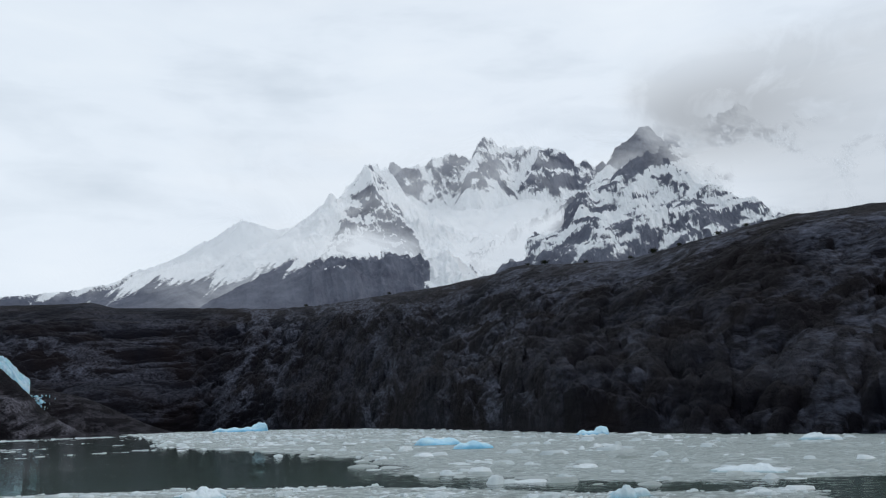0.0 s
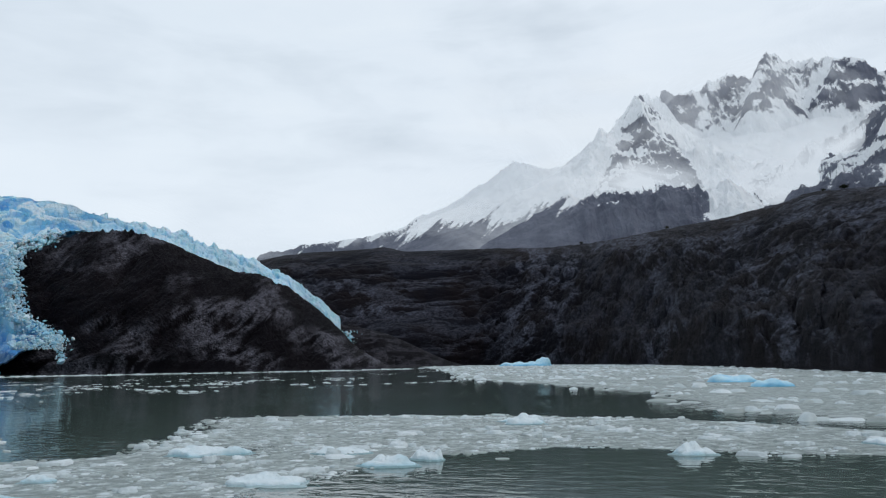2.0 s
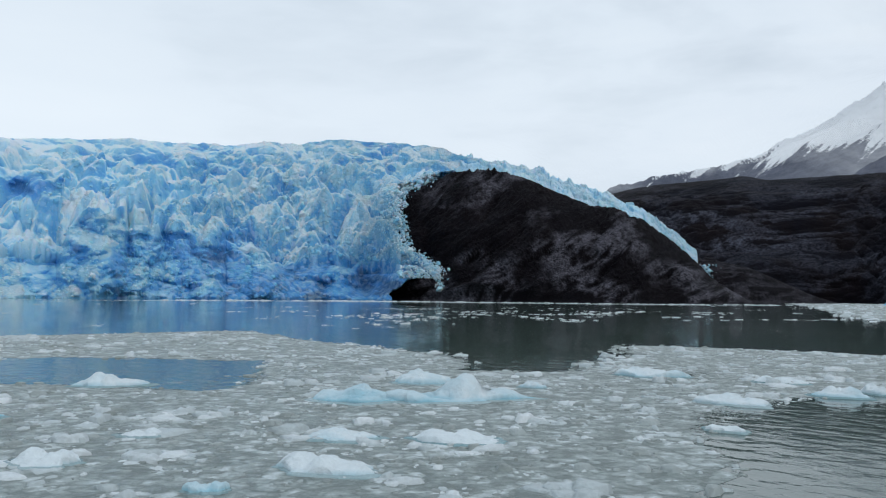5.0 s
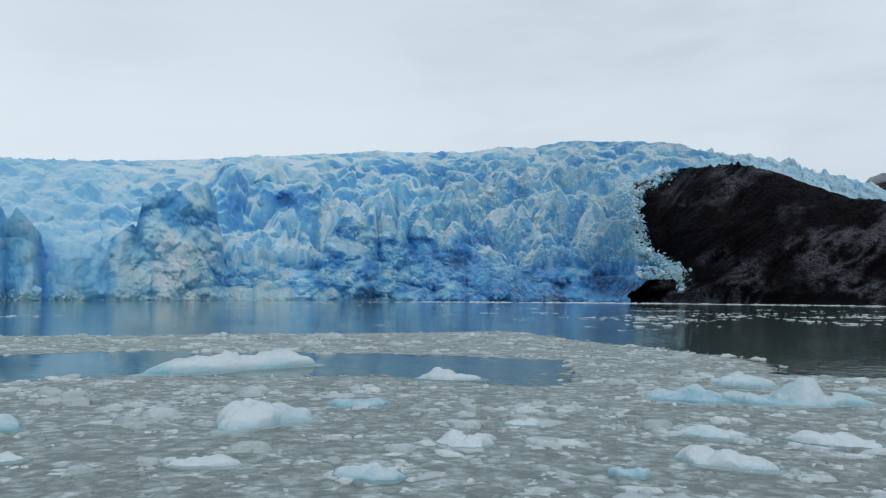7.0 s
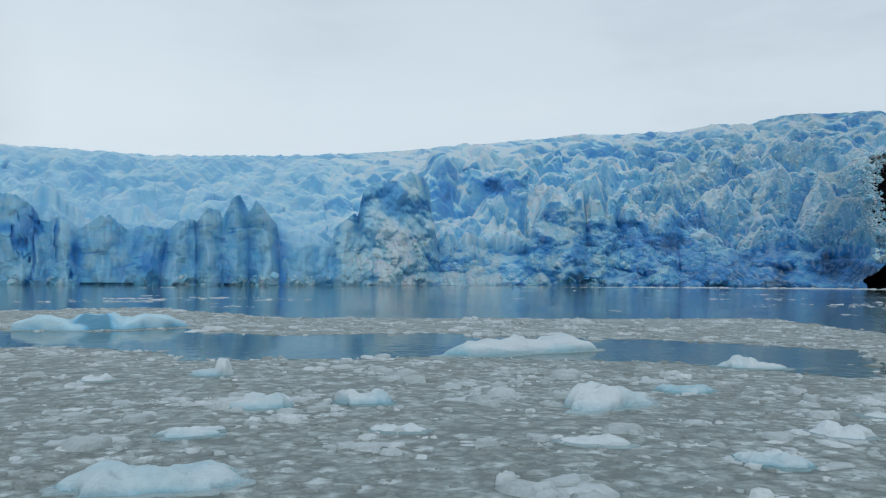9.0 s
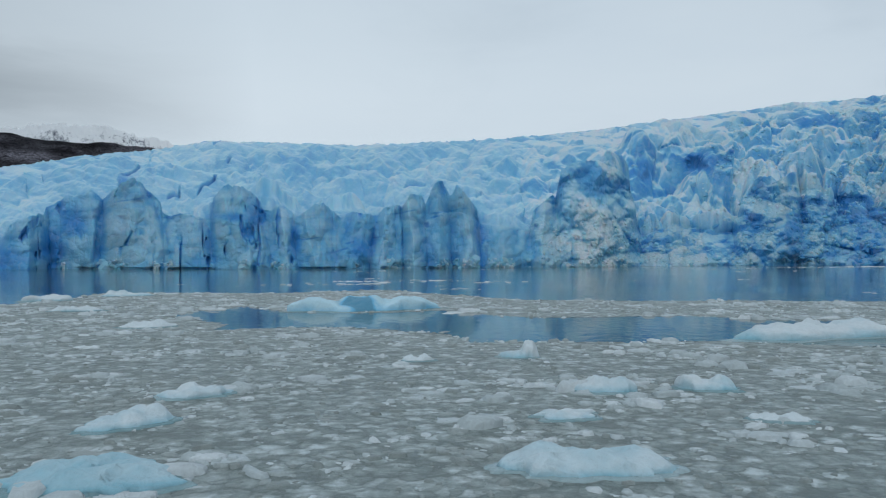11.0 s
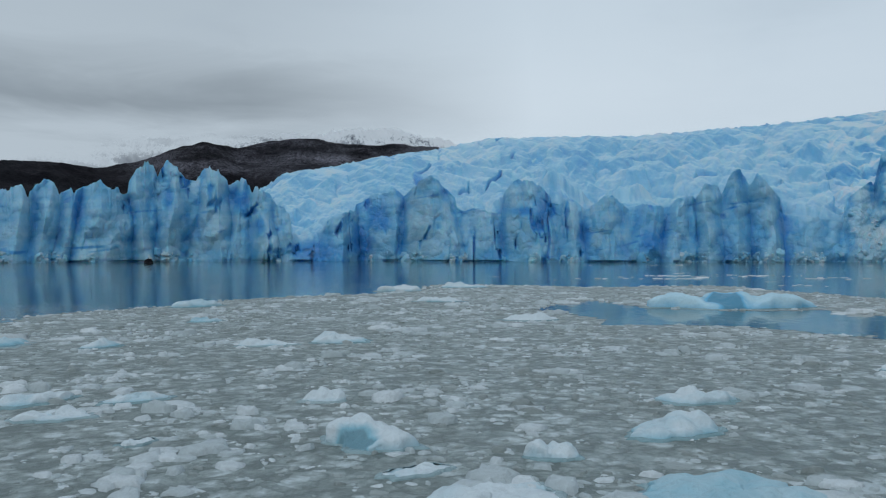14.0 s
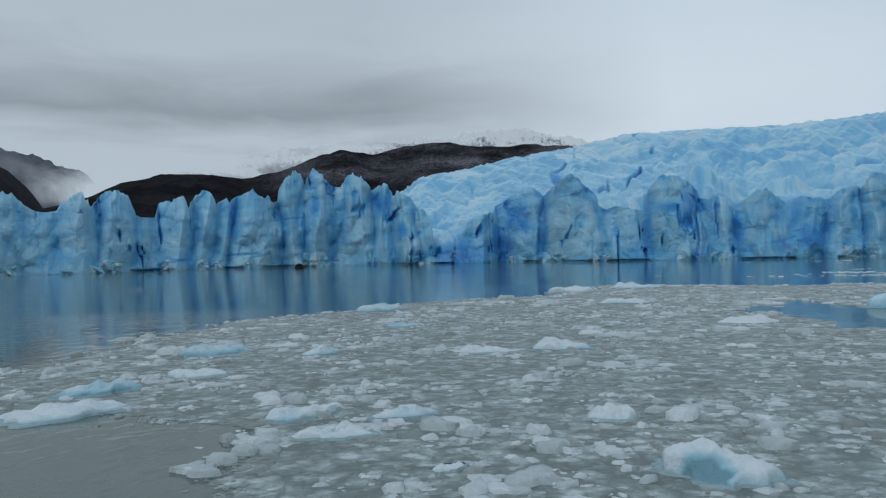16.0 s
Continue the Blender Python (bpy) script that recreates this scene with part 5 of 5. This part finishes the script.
def open_water(x, y, rng):
    r, az = np.hypot(x, y), np.degrees(np.arctan2(-x, y))
    lane = np.interp(az, [20, 32, 47, 65, 85, 100, 150], [380, 330, 330, 290, 220, 190, 130])
    dens = 0.012 + 0.5 * np.exp(-((r - lane) / 14) ** 2) * (az < 75) + 0.1 * (np.abs(r - 130) < 40) * (az < 62)
    dens = dens * smooth(0.46, 0.60, fbm(x / 14, y / 30, 4, 210)) * 1.6
    drift = np.exp(-((az - 99.5) / 4.5) ** 2 - ((r - 114) / 9) ** 2) + 0.8 * np.exp(-((az - 96) / 2.5) ** 2 - ((r - 89) / 4) ** 2)
    dens = np.maximum(dens, 1.6 * drift * smooth(0.46, 0.58, fbm(x / 5, y / 12, 3, 213)))
    return (rng.uniform(0, 1, len(x)) < dens) & (az > 18) & (az < 118) & (r < lane + 25) & (r > 60)


def shore_line(x, y, rng):
    r, az = np.hypot(x, y), np.degrees(np.arctan2(-x, y))
    d = (r - np.interp(az, [20, 26, 32, 40, 47, 55, 65], [420, 360, 338, 334, 336, 325, 300]) + 9 * (fbm(az / 3, 0 * az, 3, 211) - 0.5)) / 4.5
    return (np.abs(d) < rng.uniform(0, 1.3, len(x))) & (az > 21) & (az < 64) & (fbm(az * 1.2, r / 60, 3, 212) > 0.40)


tagged(new("brash_ice", chips(60000, (-300, -120, 120, 400), True, 0.55, 17, shore_line, 0.3, WHITE_BRASH, 6)), "thin white line of drift ice off the shore", "brash ice", kind="stuff")
tagged(new("brash_ice", chips(24000, (-320, 0, -120, 400), True, 0.26, 14, open_water, 0.08, WHITE_BRASH, 7, 3, (6, 0.9))), "scattered ice fragments drifting on open water", "brash ice", kind="stuff")


def floe(at, size, height, turn=0.0, seed=0, lobes=(), mat=None, blue=0.3, label="rounded pale blue ice floe in brash ice", hollow=None):
    """One drifting lump: a crown of size (length, width) with lobes (dx, dy, radius, height) on a wet shelf at the waterline."""
    rng = np.random.default_rng(seed + 1000)
    size, height, lobes = (0.93 * size[0], 0.90 * size[1]), 0.74 * height, [(dx, dy, rad, 0.76 * hh) for dx, dy, rad, hh in lobes]
    nr, ns = 24, 60
    rho, th = np.meshgrid(np.concatenate([[0.0], np.linspace(0.05, 1.0, nr - 3), [1.01, 1.0]]), np.linspace(0, 2 * np.pi, ns, endpoint=False), indexing="ij")
    off = rng.uniform(0, 50, 2)
    wob = 1 + 0.7 * (fbm(np.cos(th) * 1.3 + off[0], np.sin(th) * 1.3 + off[1], 3, seed) - 0.5) + 0.45 * (fbm(np.cos(th) * 4 + off[1], np.sin(th) * 4, 3, seed + 5) - 0.5)
    x, y = rho * np.cos(th) * wob * size[0] / 2, rho * np.sin(th) * wob * size[1] / 2
    dome = np.clip(1 - np.clip(rho, 0, 1) ** 3.2, 0, 1) ** 0.6
    m = min(size)
    rough = 0.45 + 0.95 * fbm(x / m * 1.7 + off[0], y / m * 1.7 + off[1], 4, seed + 9, 0.5)
    z = height * dome * rough
    for dx, dy, rad, hh in lobes:
        d = np.hypot((x - dx) * (1 + 0.4 * (fbm(x / rad + 3, y / rad, 3, seed + 6) - 0.5)), y - dy) / rad
        z = np.maximum(z, hh * np.clip(1 - d ** (2.2 if hh < 0.6 * rad + 0.3 else 4.0), 0, 1) ** 0.7 * (0.7 + 0.6 * fbm(x / rad * 1.3, y / rad * 1.3, 4, seed + 3)))
    chunk, _, _, _ = blocks(x / m * 4.5 + off[0], y / m * 4.5 + off[1], seed + 4, 0.36, 1.3, 1.3)
    z = z + dome ** 0.5 * min(m * 0.09, 0.14 + 0.03 * m) * (chunk + 0.3) + dome * m * 0.04 * (fbm(x / m * 12, y / m * 12, 3, seed + 2) - 0.5)
    z = np.maximum(z, 0.02 * dome)
    z[-2:] = np.array([-0.03, -0.3])[:, None]
    bl = blue + 0.5 * (fbm(x / m * 1.5 + 9, y / m * 1.5, 3, seed + 7) - 0.5) + 0.55 * (1 - np.clip(z / max(height, 0.05), 0, 1)) - 0.22
    if hollow:
        dent = np.exp(-(((x - hollow[0]) / hollow[2]) ** 2 + ((y - hollow[1]) / hollow[2]) ** 2) ** 1.5)
        z[:-2] = z[:-2] * (1 - hollow[3] * dent[:-2])
        bl = bl + 1.3 * smooth(0.05, 1.0, dent + 0.5 * (fbm(x / m * 5, y / m * 5, 3, seed + 8) - 0.5))
    i = np.arange(nr * ns).reshape(nr, ns)
    f = np.stack([i[:-1].ravel(), i[1:].ravel(), np.roll(i, -1, 1)[1:].ravel(), np.roll(i, -1, 1)[:-1].ravel()], 1)
    ob = empty("ice_floe")
    part("crown", mesh_from("crown", np.stack([x, y, z], 2).reshape(-1, 3), f, mat or FLOE, {"blue": bl}, True), ob)
    # the shelf just awash round the crown
    nr2 = 7
    i = np.arange(nr2 * ns).reshape(nr2, ns)
    f = np.stack([i[:-1].ravel(), i[1:].ravel(), np.roll(i, -1, 1)[1:].ravel(), np.roll(i, -1, 1)[:-1].ravel()], 1)
    k = np.linspace(0.8, 1.0, nr2)[:, None]
    grow = 1.10 + 0.45 * np.clip(fbm(np.cos(th[:nr2]) * 1.6 + off[1], np.sin(th[:nr2]) * 1.6, 3, seed + 12) - 0.38, 0, 1)
    sx, sy = np.cos(th[:nr2]) * wob[:nr2] * size[0] / 2 * k * grow, np.sin(th[:nr2]) * wob[:nr2] * size[1] / 2 * k * grow
    sz = 0.035 * smooth(1.0, 0.86, k) + 0.012 - 0.05 * smooth(0.97, 1.0, k) + 0.02 * (fbm(sx * 3, sy * 3, 3, seed + 13) - 0.5)
    part("shelf", mesh_from("shelf", np.stack([sx, sy, sz], 2).reshape(-1, 3), f, SHELF, {"blue": 0.5 + 0 * sx}, True), ob, "wet turquoise shelf awash at the waterline")
    ob.matrix_world = pose(at[0], at[1], 0, 0, 0, turn)
    return tagged(ob, label, "ice floe", group="ice floes")


# x, y, length and height of the lumps, shore by shore
BY_THE_BOW = [(-17.5, -32.0, 1.4, .16), (-18.7, -33.5, 1.6, .22), (-19.4, -31.7, 1.4, .19), (-19.2, -39.6, 2.0, .31), (-17.2, -38.2, 2.5, .21), (-26.0, -42.1, 2.3, .40), (-26.8, -38.8, 1.3, .26),
              (-30.5, -32.1, 2.0, .32), (-28.9, -34.0, 1.8, .20), (-44.6, -47.1, 2.9, .35), (-64.8, -42.5, 3.4, .43), (-72.2, -39.5, 3.7, .44), (-52.6, -35.6, 2.8, .38), (-22.1, -39.3, 1.6, .20),
              (-41.1, -27.7, 2.4, .30), (-16.3, -29.3, .6, .10), (-36, -41, 1.5, .2)]
AMIDSHIPS = [(-22.7, -20.9, 1.6, .24), (-17.4, -23.0, .9, .26), (-16.0, -24.6, 1.1, .09), (-19.5, -21.3, 2.0, .29), (-15.0, -23.3, 1.9, .15), (-28.4, -15.9, 1.0, .22), (-29.0, -12.9, 1.2, .48),
             (-20.5, -28.1, 1.0, .29), (-22.8, -11.8, 1.5, .39), (-22.9, -9.4, 1.6, .36), (-19.8, -13.2, 1.3, .18), (-17.3, -6.2, 1.5, .19), (-27.6, 4.8, 2.4, .38), (-19.3, -9.4, 1.2, .15),
             (-16.9, -1.2, 1.5, .20), (-15.2, -4.1, 1.4, .22), (-14.2, -7.8, .8, .06), (-22.9, -.7, 1.7, .23)]
ASTERN = [(-21.6, 12.8, 2.1, .50), (-19.8, 8.4, 2.6, .28), (-13.1, 2.0, 1.8, .32), (-13.4, 5.7, 1.9, .19), (-18.3, 1.3, 1.0, .13), (-13.2, -.1, .8, .17), (-17.7, 21.3, 2.8, .23),
          (-13.3, 22.6, 1.9, .25), (-12.2, 15.9, 2.2, .20), (-18.3, 14.6, 1.0, .27), (-15.3, 4.2, 1.7, .16), (-10.2, 35.9, 2.0, .45), (-10.2, 11.1, 1.1, .14)]
FAR_SIDE = [(-2.1, 24.6, 1.3, .36), (-10.6, 19.9, 1.7, .29), (4.2, 29.1, 2.2, .18), (6.6, 31.0, 1.0, .49), (-9.9, 21.5, 1.1, .42), (39.3, 86.3, 4.6, .71), (15.7, 43.1, 4.0, .32),
            (7.0, 32.0, 1.5, .36), (-10.8, 37.5, 2.2, .33), (-1.6, 118.8, 5.8, .68)]
PALE = "rounded white ice floe with blue-tinted flanks among brash ice"
for k, group in enumerate((BY_THE_BOW, AMIDSHIPS, ASTERN, FAR_SIDE)):
    for i, (px, py, length, h) in enumerate(group):
        seed = 100 * k + i
        rng = np.random.default_rng(seed)
        face = math.degrees(math.atan2(px + 4, -(py + 12)))
        wide = length * rng.uniform(0.45, 0.7)
        lobes = [(rng.uniform(-.32, .32) * length, rng.uniform(-.2, .2) * wide, wide * rng.uniform(.28, .45), h * rng.uniform(0.8, 1.25)) for _ in range(3)]
        floe((px, py), (length, wide), h * 0.65, face + rng.uniform(-15, 15), seed, lobes, FLOE, 0.18 + 0.35 * rng.uniform(), PALE)
floe((-52.4, -18.8), (10.2, 3.4), .62, -75, 501, [(-2.6, 0, 2.2, .78), (0.2, .1, 1.5, 1.12), (3.0, 0, 1.8, .85), (1.8, -.3, 1.2, .7)], BERG, 0.35, "long turquoise and white ice floe in a pool of open water", (0.6, .9, 1.0, .35))
floe((-34.9, -.7), (7.8, 2.7), .5, -72, 502, [(-2.2, 0, 1.5, .58), (.4, .2, .5, .85), (2.0, 0, 1.7, .6)], FLOE, 0.5, "long smooth pale blue ice floe in open water")
floe((-21.3, -4.0), (2.5, 1.6), .42, -70, 503, [(.2, 0, .8, .6), (-.6, 0, .5, .42)], FLOE, 0.5, "humped pale blue ice floe in brash ice")
floe((-16.2, -13.6), (2.7, 1.7), .18, -88, 504, [(-.5, .1, .7, .26), (.5, 0, .8, .30), (1.0, -.2, .5, .2)], FLOE, 0.62, "broad low blue-white ice floe close to the boat")
floe((-17.4, -25.9), (1.7, 1.2), .34, -112, 505, [(-.45, 0, .42, .38), (.25, .1, .6, .52)], FLOE, 0.3, "tall white ice lump with a turquoise hollow", (-.15, .38, .34, .75))
floe((-15.8, -20.5), (2.7, 1.9), .16, -96, 506, [(-.4, .2, .5, .22), (.7, 0, .5, .2)], FLOE, 0.75, "flat glassy blue ice floe awash in slush")
floe((-18.1, 10.3), (4.6, 1.6), .24, 53, 507, [(.5, -.05, .64, .84), (.2, .3, .50, .52), (-1.3, 0, .9, .3), (1.4, .1, .7, .32)], FLOE, 0.75, "ice floe with one tall rounded pale blue horn")
floe((3.0, 88.0), (3.8, 2.5), .8, 0, 508, [(.3, 0, 1.2, 1.1)], BERG, 0.5, "blocky light blue ice floe in packed brash")
floe((-.6, 105.4), (6.3, 3.5), .7, 0, 509, [(-1.5, 0, 1.6, 1.1), (1.4, 0, 1.5, .9)], BERG, 0.45, "light blue double-humped ice floe")
floe((25.1, 139.0), (5.8, 3.2), .6, -10, 510, [(-1.6, 0, 1.1, 1.0), (1.4, 0, 1.4, 1.5)], BERG, 0.45, "two-peaked small light blue iceberg")
floe((25.4, 226.0), (2.7, 1.6), .9, 0, 511, (), FLOE, 0.1, "small white ice block near the shore")
floe((-115, 466), (33, 12), 2.2, 14, 512, [(-9, 0, 5, 2.6), (-3, 0, 4.5, 3.2), (4, 0, 4, 3.0), (12.5, 0, 3.2, 6.2), (9.5, 0, 3.0, 4.4)], BERG, 0.5, "blue iceberg with a tall horn at one end")


def boulder(at, size, seed):
    """A dark rounded rock showing above the water."""
    th, ph = np.meshgrid(np.linspace(0, 2 * np.pi, 28, endpoint=False), np.linspace(-0.6, 1.57, 14), indexing="ij")
    k = 1 + 0.7 * (fbm(np.cos(th) * 1.5 + seed, np.sin(th) * 1.5 + 2 * ph, 4, seed) - 0.5)
    v = np.stack([np.cos(th) * np.cos(ph) * k * size[0], np.sin(th) * np.cos(ph) * k * size[1], np.sin(ph) * k * size[2]], 2)
    i = np.arange(28 * 14).reshape(28, 14)
    j = np.roll(i, -1, 0)
    f = np.stack([i[:, :-1].ravel(), j[:, :-1].ravel(), j[:, 1:].ravel(), i[:, 1:].ravel()], 1)
    ob = new("boulder", mesh_from("boulder", v.reshape(-1, 3), f, ROCK_KNOB, {"bare": 0.2 + np.zeros(28 * 14)}))
    ob.matrix_world = pose(at[0], at[1], 0, 0, 0, 20)
    tagged(ob, "small dark boulder in the water before the ice cliff", "rock")


boulder((-196.7, -163.8), (1.5, 1.1, 1.3), 41)
